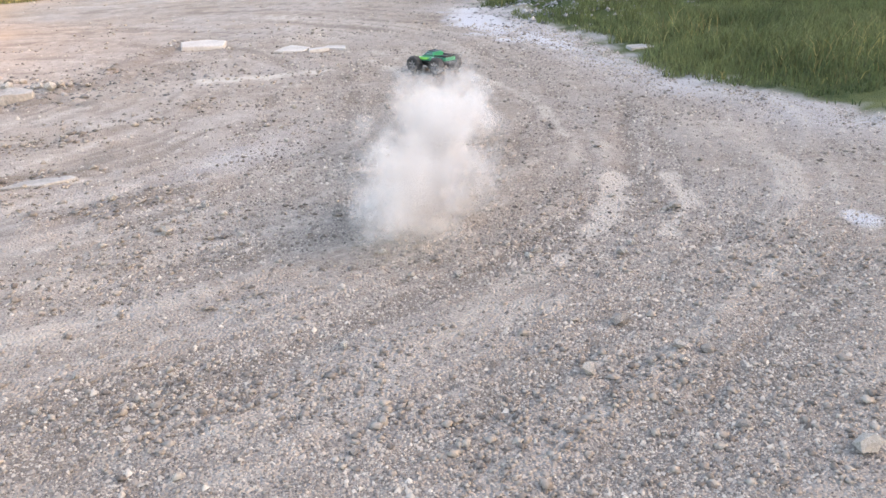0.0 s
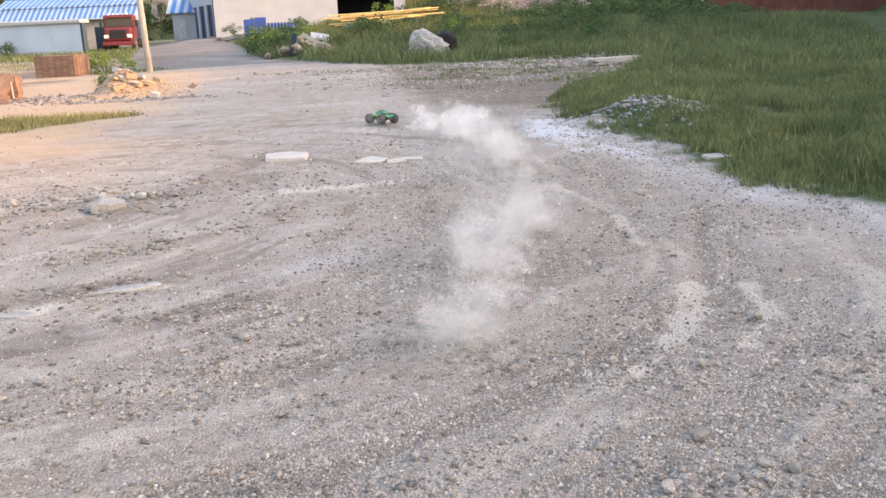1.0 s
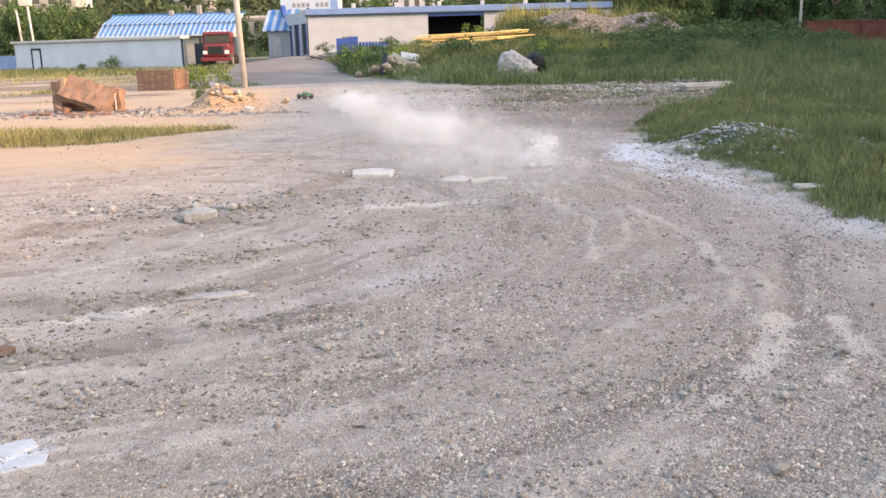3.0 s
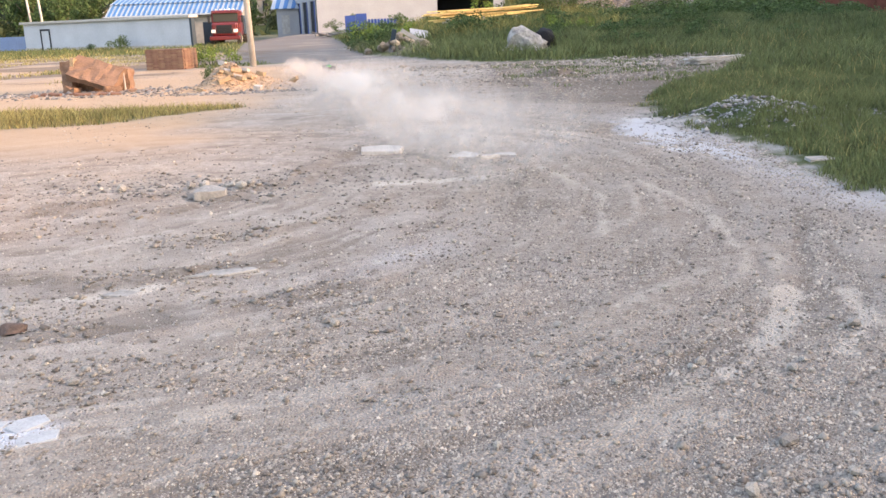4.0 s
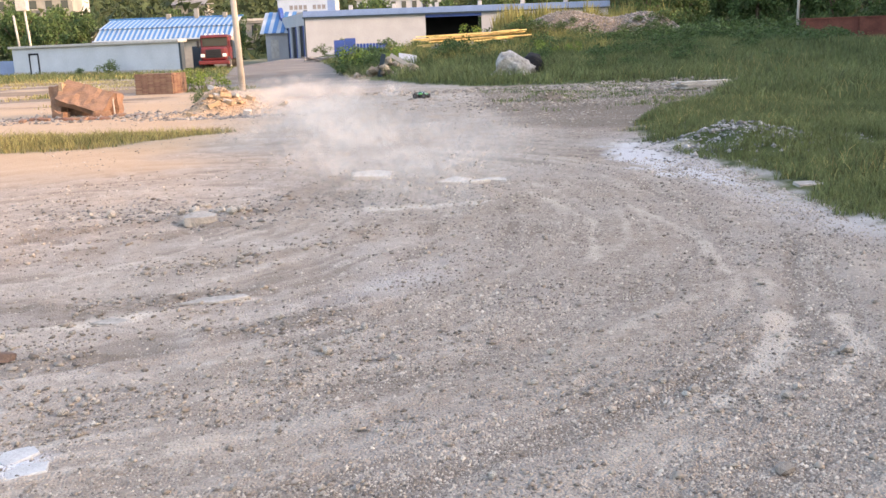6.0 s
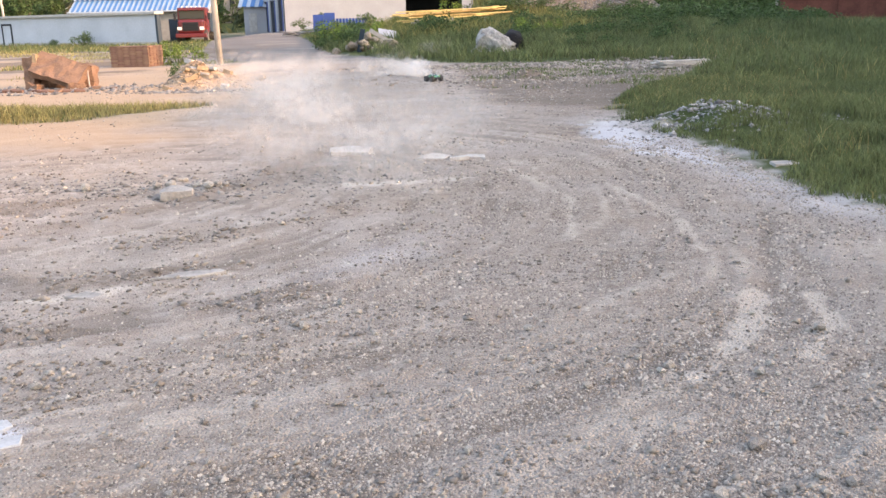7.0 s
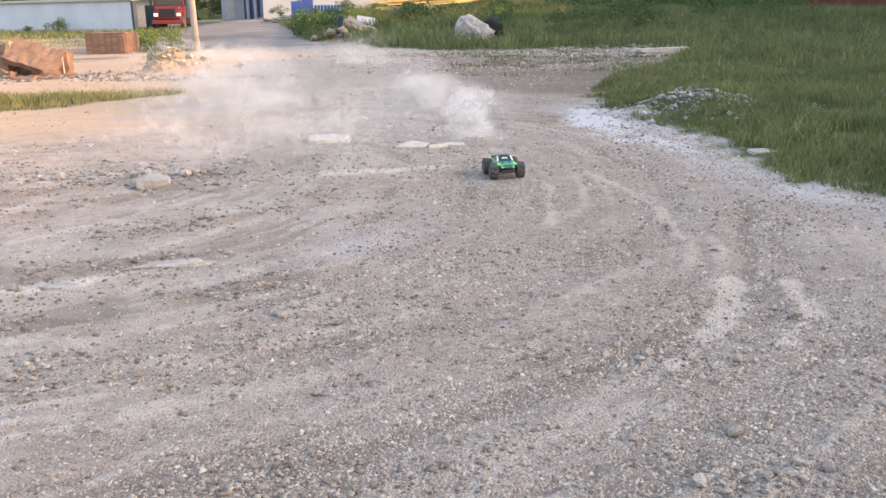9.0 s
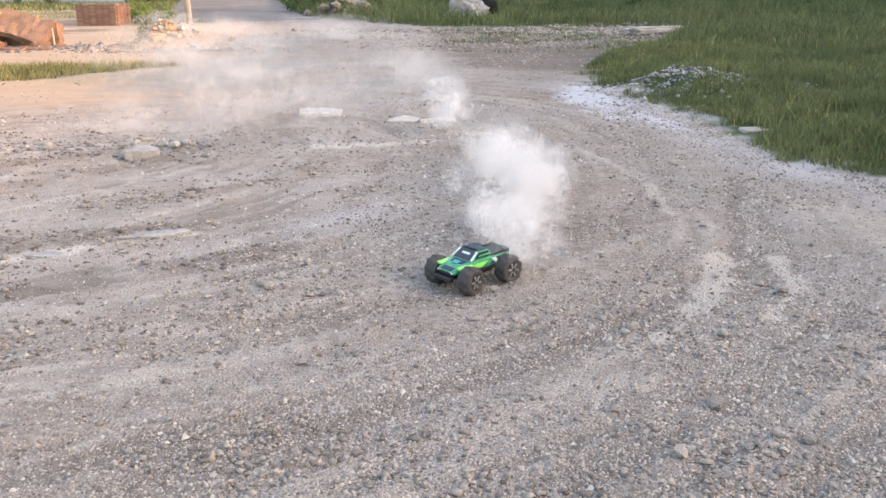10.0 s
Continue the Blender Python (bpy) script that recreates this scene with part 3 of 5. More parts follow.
def workshop():
    """The large white workshop with a blue parapet and three dark doorways in its end wall."""
    w = thing("workshop", -10.75, 85.0, 0.4, "large white workshop with blue parapet and dark doorways", "workshop")
    R, top = 27.5, 3.55
    # front wall, butted round the long opening
    part("front_wall", box(0, 10.9, 0, 0.3, 0, top), M_WHITE, w)
    part("front_wall", box(16.0, R, 0, 0.3, 0, top), M_WHITE, w)
    part("front_wall", box(10.9, 16.0, 0, 0.3, 0, 0.9), M_WHITE, w)
    part("lintel", box(10.9, 16.0, 0.0, 0.3, 3.3, top), M_BLUE, w, "blue steel lintel")
    # near-black colour gives the interior its darkness
    part("inner_wall", box(10.9, 16.0, 5.5, 5.8, 0.0, top), M_DARK, w, "inner wall coloured dark for the unlit interior")
    part("parapet", box(-0.15, R + 0.15, -0.18, 0.5, top + 0.13, 4.2, 0.03), M_LBLUE, w, "faded blue parapet band")
    part("parapet_edge", box(-0.2, R + 0.2, -0.23, 0.5, top, top + 0.127), M_NAVY, w, "dark blue edge strip")
    part("roof", box(0.3, R, 0.5, 15.0, top, top + 0.2), M_ROOFW, w)
    for k in range(6):
        part("roof_vent", box(4 + 3.9 * k, 4.35 + 3.9 * k, 0.1, 0.5, 4.2, 4.6, 0.03), M_WHITE, w)
    # end wall with three doorways, running back from the near corner
    a = math.atan2(15.0, -4.6)
    L = math.hypot(15.0, 4.6)
    ends = Matrix.Translation((0, 0.3, 0)) @ Matrix.Rotation(a, 4, "Z")

    def along(u0, u1, v0, v1, z0, z1, name, m, label=""):
        bm = box(u0, u1, v0, v1, z0, z1)
        bm.transform(ends)
        return part(name, bm, m, w, label)

    bays = [(0.0, 1.2), (4.2, 5.4), (8.6, 9.8), (13.0, L)]
    for u0, u1 in bays:
        along(u0, u1, -0.3, 0, 0, 3.0, "end_wall", M_WHITE)
    along(0, L, -0.3, 0, 3.0, 4.1, "end_wall", M_WHITE)
    # near-black panels stand in for the shade inside the open doorways
    for u0, u1 in ((1.2, 4.2), (5.4, 8.6), (9.8, 13.0)):
        along(u0, u1, -0.22, -0.12, 0, 3.0, "doorway_dark", M_DARK, "dark panel for the shade inside the doorway")
        along(u0 + 0.0, u0 + 0.25, -0.28, 0.06, 0, 2.98, "door_post", M_BLUE)
    along(-0.12, 0.14, -0.2, 0.12, 0, 4.3, "downpipe", M_NAVY)
    along(L - 1.6, L + 0.4, -0.2, 0.14, 0, 4.2, "corner_panel", M_BLUE, "tall blue corner panel")
    bm = bmesh.new()
    bmesh.ops.create_cone(bm, cap_ends=True, segments=24, radius1=1.0, radius2=1.0, depth=0.34, matrix=ends @ Matrix.Translation((L - 0.6, -0.03, 4.2)) @ Matrix.Rotation(radians(90), 4, "X"))
    part("corner_cap", bm, M_BLUE, w, "rounded blue top of the corner panel")
    # office block behind the roof, with a plain sign
    o = thing("office_block", -15.7, 101.6, 0.4, "white office block with a pale sign board", "office")
    part("wall", box(0, 6.3, 0, 4, 0, 6.0), M_WHITE, o)
    part("sign_board", box(0.05, 6.25, -0.12, -0.003, 4.7, 6.05, 0.02), M_ROOFW, o, "pale sign board with dark unreadable marks")
    for k in range(8):
        if k != 4:
            part("sign_mark", box(1.3 + 0.5 * k, 1.66 + 0.5 * k, -0.14, -0.123, 5.0, 5.45), M_TILE, o)
    part("roof_edge", box(-0.1, 6.4, -0.2, 4.1, 6.06, 6.2), M_ROOFW, o)
    part("teal_panel", box(5.4, 6.2, -0.15, -0.123, 4.75, 5.9), M_LBLUE, o)


def row_house(x, y, z, width, storeys, bays, label, turn=0.0, wall=None, depth=7.0, sh=2.9, roof=True):
    h = thing("house", x, y, z, label, "house", turn)
    H = storeys * sh
    part("wall", box(0, width, 0, depth, -3, H), wall or M_PLASTER, h)
    step = width / bays
    for s in range(storeys):
        for b in range(bays):
            x0 = step * (b + 0.28)
            wd = part("window", box(x0, x0 + step * 0.44, -0.05, -0.003, s * sh + 0.9, s * sh + 2.2), M_GLASS, h)
            part("window_sill", box(x0 - 0.08, x0 + step * 0.44 + 0.08, -0.14, -0.003, s * sh + 0.78, s * sh + 0.88), M_CONCRETE, h)
        part("floor_band", box(-0.05, width + 0.05, -0.25, -0.003, s * sh + 2.55, s * sh + 2.8), M_PLASTER, h)
    if roof:
        bm = bmesh.new()
        co = [(-0.4, -0.5, H), (width + 0.4, -0.5, H), (width + 0.4, depth + 0.5, H), (-0.4, depth + 0.5, H), (0.6, depth / 2, H + 1.7), (width - 0.6, depth / 2, H + 1.7)]
        vs = [bm.verts.new(c) for c in co]
        for q in ((0, 1, 5, 4), (1, 2, 5), (2, 3, 4, 5), (3, 0, 4), (3, 2, 1, 0)):
            bm.faces.new([vs[i] for i in q])
        part("roof", bm, M_TILE, h)
    else:
        part("roof", box(-0.2, width + 0.2, -0.3, depth, H, H + 0.35), M_CONCRETE, h)
    return h


long_shed()
workshop()
row_house(-8.6, 122, 4.6, 12.2, 1, 9, "long white one-storey row house with small dark windows", wall=M_WHITE, sh=2.5, roof=False)
row_house(-31.5, 150, 0.0, 7.0, 2, 4, "grey two-storey block with balconies and dark windows", roof=False)
row_house(-68, 150, 5.0, 12, 3, 5, "pale three-storey village house under the wooded hill", 8)
row_house(-62.5, 158, 6.5, 3.8, 2, 2, "sunlit white village house under the wooded hill", -6, M_WHITE)
row_house(-44, 166, 6.5, 6.0, 1, 3, "small pale village house under the wooded hill", 4)
row_house(-83, 140, 5.0, 11, 2, 4, "pale village house with a grey tiled roof", 12)


def utility_pole():
    p = thing("utility_pole", -6.62, 33.4, gz1(-6.62, 33.4), "pale concrete utility pole leaning slightly", "pole")
    part("shaft", cyl((0, 0, -0.3), (-0.22, 0, 8.5), 0.12, 0.085, 14), M_POLE, p, smooth=True)
    part("cross_arm", box(-1.1, 0.5, -0.05, 0.05, 7.9, 8.0), M_GREYWOOD, p)
    for x in (-1.0, -0.3, 0.4):
        part("insulator", cyl((x, 0, 8.0), (x, 0, 8.16), 0.05, 0.03, 8), M_CONCRETE, p)


def lamp_posts():
    for x, y, h, lab in ((-32.8, 78.5, 6.9, "pale post with a box at its top"), (-35.2, 82, 5.0, "thin pale post")):
        p = thing("post", x, y, 0.0, lab + " behind the low shed", "post")
        part("shaft", cyl((0, 0, 0), (-0.35, 0, h), 0.1, 0.09, 10), M_POLE, p, smooth=True)
        if h > 6:
            part("box", box(-0.85, 0.05, -0.3, 0.3, h - 1.7, h - 0.3, 0.04), M_CONCRETE, p, "pale switch box")
            part("bracket", box(-4.5, 3.2, -0.05, 0.05, h - 0.25, h - 0.05), M_POLE, p, "long pale bar")
    p = thing("post", 24.2, 60.2, gz1(24.2, 60.2), "thin grey post at the end of the red wall", "post")
    part("shaft", cyl((0, 0, -0.2), (0, 0, 6.5), 0.09, 0.07, 10), M_POLE, p, smooth=True)


def red_wall():
    z = 0.9
    w = thing("red_wall", 24.4, 60.0, z, "low dark red brick wall at the foot of the hill", "wall", 2)
    part("wall", box(0, 16, 0, 0.24, -0.8, 1.15), M_REDWALL, w)
    part("coping", box(-0.05, 16.05, -0.05, 0.29, 1.15, 1.24, 0.01), M_REDWALL, w)
    for k in range(5):
        part("pier", box(k * 3.7 + 0.1, k * 3.7 + 0.5, -0.12, -0.003, -0.8, 1.14), M_REDWALL, w)


def blue_fence():
    f = thing("panel_fence", -6.8, 70.0, 0.15, "dark blue panel fence with a white-striped end", "fence", 3)
    for k in range(2):
        part("fence_panel", box(k * 0.82, k * 0.82 + 0.8, -0.06, 0.0, 0, 1.72 + 0.12 * k, 0.01), M_BLUE, f)
    for k in range(10):
        part("fence_slat", box(1.7 + k * 0.24, 1.7 + k * 0.24 + 0.17, -0.05, -0.01, 0, 1.42), M_BLUE, f)
    for z in (0.35, 1.1):
        part("rail", box(1.65, 4.15, -0.005, 0.05, z, z + 0.1), M_WHITE, f, "white rail")
    part("backing", box(1.65, 4.15, 0.053, 0.07, 0.1, 1.36), M_ROOFW, f, "pale sheet behind the slats")


def red_lorry():
    t = thing("red_lorry", -15.25, 67.6, gz1(-15.25, 67.6), "red lorry with a dark cargo bed, parked facing the yard", "lorry", 6)
    part("cab", box(-1.15, 1.15, 0.9, 2.9, 0.75, 2.75, 0.12), M_RED, t)
    part("bonnet", box(-1.0, 1.0, -0.5, 0.897, 0.75, 1.75, 0.14), M_RED, t)
    part("windscreen", box(-0.98, 0.98, 0.85, 0.897, 1.85, 2.5, 0.02), M_GLASS, t)
    g = part("grille", box(-0.6, 0.6, -0.56, -0.503, 0.95, 1.6, 0.02), M_DARK, t)
    for k in range(5):
        part("grille_bar", box(-0.58, 0.58, -0.6, -0.563, 1.0 + 0.12 * k, 1.05 + 0.12 * k), M_PLASTIC, t)
    part("bumper", box(-1.2, 1.2, -0.7, -0.3, 0.42, 0.74, 0.06), M_RED, t)
    part("sun_visor", box(-1.05, 1.05, 0.62, 0.897, 2.52, 2.62, 0.02), M_RED, t)
    for x in (-0.86, 0.86):
        part("headlight", box(x - 0.17, x + 0.17, -0.57, -0.503, 1.0, 1.25, 0.03), M_LAMPW, t)
        part("mirror", box(x * 1.55 - 0.1, x * 1.55 + 0.1, 0.8, 0.87, 1.75, 2.3, 0.02), M_PLASTIC, t)
        part("mirror_arm", cyl((x * 1.3, 0.95, 2.2), (x * 1.5, 0.84, 2.2), 0.02, 0.02, 6), M_PLASTIC, t)
        wheel = part("wheel", cyl((x * 1.22 - 0.14, 0.25, 0.5), (x * 1.22 + 0.14, 0.25, 0.5), 0.5, 0.5, 24), M_RUBBER, t)
        part("hub", cyl((x * 1.22 - 0.16, 0.25, 0.5), (x * 1.22 + 0.16, 0.25, 0.5), 0.22, 0.22, 14), M_CHROME, wheel)
        part("wheel", cyl((x * 1.15 - 0.2, 5.6, 0.5), (x * 1.15 + 0.2, 5.6, 0.5), 0.5, 0.5, 24), M_RUBBER, t)
    for k in range(5):
        part("roof_light", box(-0.75 + 0.36 * k - 0.06, -0.75 + 0.36 * k + 0.06, 1.05, 1.2, 2.753, 2.86, 0.02), M_LAMPW, t)
    part("chassis", box(-0.5, 0.5, 0.6, 7.2, 0.5, 0.72), M_DARK, t)
    part("cargo_bed", box(-1.22, 1.22, 3.1, 7.4, 0.8, 2.3, 0.04), M_NAVY, t, "dark blue cargo bed")
    t.scale = (0.9, 0.9, 0.9)
    part("bed_gate", box(-2.2, -1.25, 3.4, 7.2, 0.0, 1.9, 0.03), M_NAVY, t, "dark side board standing open")


utility_pole()
lamp_posts()
red_wall()
blue_fence()
red_lorry()


# ---- the toy truck ----
def toy_truck():
    t = thing("toy_truck", 0, 0, 0, "bright green radio-controlled monster truck with big black tyres, driving", "toy truck")
    t.rotation_mode = "QUATERNION"

    def loft(stations, m, name, label="", cap=True):
        """stations along x: (x, half width low, half width high, z low, z high)."""
        bm = bmesh.new()
        rings = []
        for x, a, b, z0, z1 in stations:
            zm = z0 + (z1 - z0) * 0.55
            rings.append([bm.verts.new(c) for c in ((x, -a * 0.9, z0), (x, -a, zm), (x, -b, z1 - 0.004), (x, -b * 0.85, z1), (x, b * 0.85, z1), (x, b, z1 - 0.004), (x, a, zm), (x, a * 0.9, z0))])
        for r, s in zip(rings, rings[1:]):
            for i in range(8):
                bm.faces.new((r[i], r[(i + 1) % 8], s[(i + 1) % 8], s[i]))
        if cap:
            bm.faces.new(rings[0])
            bm.faces.new(rings[-1][::-1])
        bmesh.ops.bevel(bm, geom=[e for e in bm.edges], offset=0.003, segments=1, affect="EDGES")
        return part(name, bm, m, t, label)

    loft([(-0.205, 0.045, 0.04, 0.085, 0.115), (-0.12, 0.06, 0.055, 0.07, 0.13), (0.12, 0.06, 0.055, 0.07, 0.13), (0.215, 0.045, 0.04, 0.085, 0.115)], M_PLASTIC, "chassis")
    b = loft([(-0.255, 0.085, 0.08, 0.155, 0.205), (-0.15, 0.098, 0.092, 0.135, 0.212), (-0.02, 0.102, 0.095, 0.12, 0.215), (0.08, 0.1, 0.094, 0.125, 0.212), (0.17, 0.094, 0.086, 0.135, 0.196), (0.245, 0.075, 0.066, 0.14, 0.165)], M_GREEN, "body")
    cabst = [(-0.075, 0.088, 0.068, 0.208, 0.265), (-0.05, 0.09, 0.07, 0.208, 0.276), (0.03, 0.09, 0.07, 0.208, 0.274), (0.10, 0.088, 0.078, 0.2, 0.214)]
    loft(cabst, M_GREEN, "cab")
    part("roof", box(-0.062, 0.032, -0.064, 0.064, 0.277, 0.283, 0.002), M_NAVY, t, "dark blue roof panel")

    def quad(name, co, m, label=""):
        bm = bmesh.new()
        vs = [bm.verts.new(c) for c in co]
        f = bm.faces.new(vs)
        bm.normal_update()
        n = f.normal * 0.003
        top = [bm.verts.new(Vector(c) + n) for c in co]
        bm.faces.new(top[::-1])
        for i in range(len(co)):
            bm.faces.new((vs[i], vs[(i + 1) % len(co)], top[(i + 1) % len(co)], top[i]))
        return part(name, bm, m, t, label)

    quad("windscreen", [(0.036, -0.064, 0.275), (0.036, 0.064, 0.275), (0.098, 0.074, 0.219), (0.098, -0.074, 0.219)], M_GLASS)
    for s in (-1, 1):
        quad("side_window", [(-0.055, s * 0.0765, 0.268), (0.028, s * 0.0765, 0.268), (0.072, s * 0.0885, 0.228), (-0.06, s * 0.0895, 0.228)][:: s], M_GLASS)
        quad("side_stripe", [(-0.235, s * 0.094, 0.198), (-0.10, s * 0.0995, 0.205), (-0.05, s * 0.1035, 0.165), (-0.16, s * 0.101, 0.155)][:: s], M_NAVY, "dark graphic on the flank")
        quad("side_flash", [(-0.03, s * 0.1035, 0.2), (0.09, s * 0.103, 0.2), (0.15, s * 0.099, 0.165), (0.02, s * 0.105, 0.165)][:: s], M_LIME, "lime flash on the door")
        quad("flank_mark", [(-0.20, s * 0.0985, 0.188), (-0.14, s * 0.1005, 0.192), (-0.15, s * 0.1015, 0.176), (-0.20, s * 0.0995, 0.172)][:: s], M_DECAL, "pale mark on the flank")
        part("fender", box(0.10, 0.215, s * 0.088 - 0.02, s * 0.088 + 0.02, 0.176, 0.2, 0.008), M_LIME, t, "lime front fender")
        part("headlight", box(0.222, 0.247, s * 0.05 - 0.014, s * 0.05 + 0.014, 0.148, 0.162, 0.003), M_LAMPW, t)
        for x in (-0.165, 0.165):
            part("shock", cyl((x, s * 0.055, 0.17), (x * 1.02, s * 0.115, 0.085), 0.012, 0.012, 10), M_CHROME, t)
            part("axle", cyl((x, s * 0.04, 0.09), (x, s * 0.14, 0.086), 0.009, 0.009, 8), M_PLASTIC, t)
    quad("hood_stripe", [(0.105, -0.056, 0.2145), (0.105, 0.056, 0.2145), (0.24, 0.045, 0.1705), (0.24, -0.045, 0.1705)], M_NAVY, "dark blue hood stripe")
    quad("hood_mark", [(0.13, -0.028, 0.213), (0.13, 0.028, 0.213), (0.165, 0.022, 0.2035), (0.165, -0.022, 0.2035)], M_TEAL, "teal hood mark")
    quad("screen_mark", [(0.055, -0.03, 0.2625), (0.055, 0.03, 0.2625), (0.068, 0.032, 0.251), (0.068, -0.032, 0.251)], M_DECAL, "pale mark on the windscreen")
    part("bed_floor", box(-0.235, -0.085, -0.068, 0.068, 0.2125, 0.2165), M_PLASTIC, t, "black cargo bed")
    part("front_bumper", box(0.235, 0.275, -0.075, 0.075, 0.085, 0.125, 0.01), M_PLASTIC, t)
    part("rear_bumper", box(-0.29, -0.25, -0.06, 0.06, 0.1, 0.135, 0.01), M_PLASTIC, t)
    part("tailgate", box(-0.25, -0.238, -0.078, 0.078, 0.205, 0.236, 0.003), M_PLASTIC, t)
    part("light_bar", box(0.012, 0.03, -0.05, 0.05, 0.283, 0.292, 0.003), M_PLASTIC, t)
    part("grille", box(0.2465, 0.252, -0.055, 0.055, 0.138, 0.16, 0.002), M_PLASTIC, t)
    for s in (-1, 1):
        part("bed_rail", box(-0.245, -0.08, s * 0.076 - 0.006, s * 0.076 + 0.006, 0.2, 0.234, 0.003), M_PLASTIC, t)
        quad("pillar", [(0.034, s * 0.064, 0.2785), (0.034, s * 0.078, 0.2745), (0.1, s * 0.089, 0.2185), (0.1, s * 0.074, 0.2215)][:: -s], M_DECAL, "pale windscreen pillar")
        quad("rear_flash", [(-0.1, s * 0.1, 0.206), (-0.06, s * 0.1025, 0.206), (-0.1, s * 0.1035, 0.16), (-0.13, s * 0.1025, 0.16)][:: s], M_DECAL, "pale flash behind the door")
        # black strip low on the flank paints the shade under the body
        quad("sill_shade", [(-0.1, s * 0.1035, 0.152), (0.1, s * 0.1045, 0.15), (0.1, s * 0.1, 0.128), (-0.1, s * 0.099, 0.128)][:: s], M_PLASTIC, "black strip painting the shade along the sill")
    for o in t.children:
        slim = o.name.split(".")[0] in ("shock", "axle", "chassis")
        for v in o.data.vertices:
            v.co.z = 0.06 + (v.co.z - 0.06) * 0.80
            if not slim:
                v.co.y *= 1.06
    wheels = []
    for x in (-0.17, 0.17):
        for s in (-1, 1):
            bm = cyl((0, -0.042, 0), (0, 0.042, 0), 0.05, 0.05, 20)
            cyl((0, s * 0.03, 0), (0, s * 0.05, 0), 0.02, 0.014, 8, bm)
            wheel = part("wheel", bm, M_PLASTIC, t, "black rim")
            for k in range(6):
                a = k * math.pi / 3
                part("spoke", box(-0.006, 0.006, s * 0.046 - 0.003, s * 0.046 + 0.003, 0.012, 0.047), M_TILE, wheel).rotation_euler = (0, a, 0)
            bm = bmesh.new()
            prof = [(0.048, -0.04), (0.07, -0.048), (0.083, -0.043), (0.088, -0.02), (0.089, 0.0), (0.088, 0.02), (0.083, 0.043), (0.07, 0.048), (0.048, 0.04)]
            n = 40
            rings = []
            for i in range(n):
                a = 2 * math.pi * i / n
                ring = []
                for j, (r, y) in enumerate(prof):
                    lug = 0.006 if 2 <= j <= 6 and (i + (j > 4)) % 4 < 2 else 0.0
                    ring.append(bm.verts.new((math.cos(a) * (r + lug), y, math.sin(a) * (r + lug))))
                rings.append(ring)
            for i in range(n):
                p, q = rings[i], rings[(i + 1) % n]
                for j in range(len(prof) - 1):
                    bm.faces.new((p[j], p[j + 1], q[j + 1], q[j]))
                bm.faces.new((p[-1], p[0], q[0], q[-1]))
            part("tyre", bm, M_RUBBER, wheel, "knobbly dusty black tyre")
            wheel.location = (x, s * 0.155, 0.092)
            wheels.append(wheel)
    return t, wheels


TRUCK, WHEELS = toy_truck()
TRUCK.scale = (0.77, 0.77, 0.77)

# the truck's line over the yard: seconds, place, and the way its nose points in degrees
LINE = [(0.0, 1.48, 8.13, 128), (0.2, 1.50, 9.2, 140), (0.5, 1.28, 11.1, 165), (0.8, 0.85, 12.4, 150), (1.0, 0.56, 13.3, 125), (1.2, 0.32, 14.2, 150), (1.5, -0.05, 15.6, 168), (2.0, -1.03, 19.3, 165),
        (2.5, -1.95, 21.9, 155), (2.7, -2.6, 23.9, 150), (3.2, -3.9, 27.0, 120), (3.6, -4.0, 28.6, 65), (3.8, -3.75, 28.9, 25), (4.0, -3.35, 28.6, 0), (4.5, -2.72, 28.0, -14),
        (5.0, -1.98, 27.2, -22), (5.7, -0.5, 25.6, -25), (6.3, 0.12, 24.6, -32), (6.8, 0.54, 23.2, -45), (7.2, 0.74, 20.6, -74), (7.5, 0.85, 18.2, -82), (8.0, 0.92, 14.3, -86), (8.5, 1.05, 11.3, -84),
        (9.0, 1.02, 7.95, -84), (9.3, 1.03, 6.72, -84), (9.5, 0.94, 6.02, -101), (9.7, 0.77, 5.42, -124), (9.9, 0.56, 4.62, -138), (10.0, 0.47, 4.35, -142)]


def line_at(t):
    """Place and heading on the truck's line, by smooth steps between its points."""
    ts = [p[0] for p in LINE]
    i = max(0, min(len(ts) - 2, int(np.searchsorted(ts, t, side="right")) - 1))
    u = (t - ts[i]) / (ts[i + 1] - ts[i])
    out = []
    for k in (1, 2, 3):
        p = [LINE[max(0, min(len(LINE) - 1, i + d))] for d in (-1, 0, 1, 2)]
        m0 = (p[2][k] - p[0][k]) / max(p[2][0] - p[0][0], 1e-3)
        m1 = (p[3][k] - p[1][k]) / max(p[3][0] - p[1][0], 1e-3)
        h = ts[i + 1] - ts[i]
        out.append((2 * u**3 - 3 * u**2 + 1) * p[1][k] + (u**3 - 2 * u**2 + u) * h * m0 + (3 * u**2 - 2 * u**3) * p[2][k] + (u**3 - u**2) * h * m1)
    return out


def truck_rows():
    rows = []
    for k in range(101):
        t = k / 10
        x, y, head = line_at(t)
        hop = 0.012 * abs(math.sin(t * 9.0))
        rear = 9 * math.exp(-(((t - 8.5) / 0.13) ** 2)) + 9 * math.exp(-(((t - 9.3) / 0.12) ** 2))
        rows.append((t, pose(x, y, gz1(x, y) + hop + 0.13 * math.sin(radians(rear)), 2.5 * math.sin(t * 7.3), 2.0 * math.sin(t * 5.1 + 1) - rear, head)))
    return rows


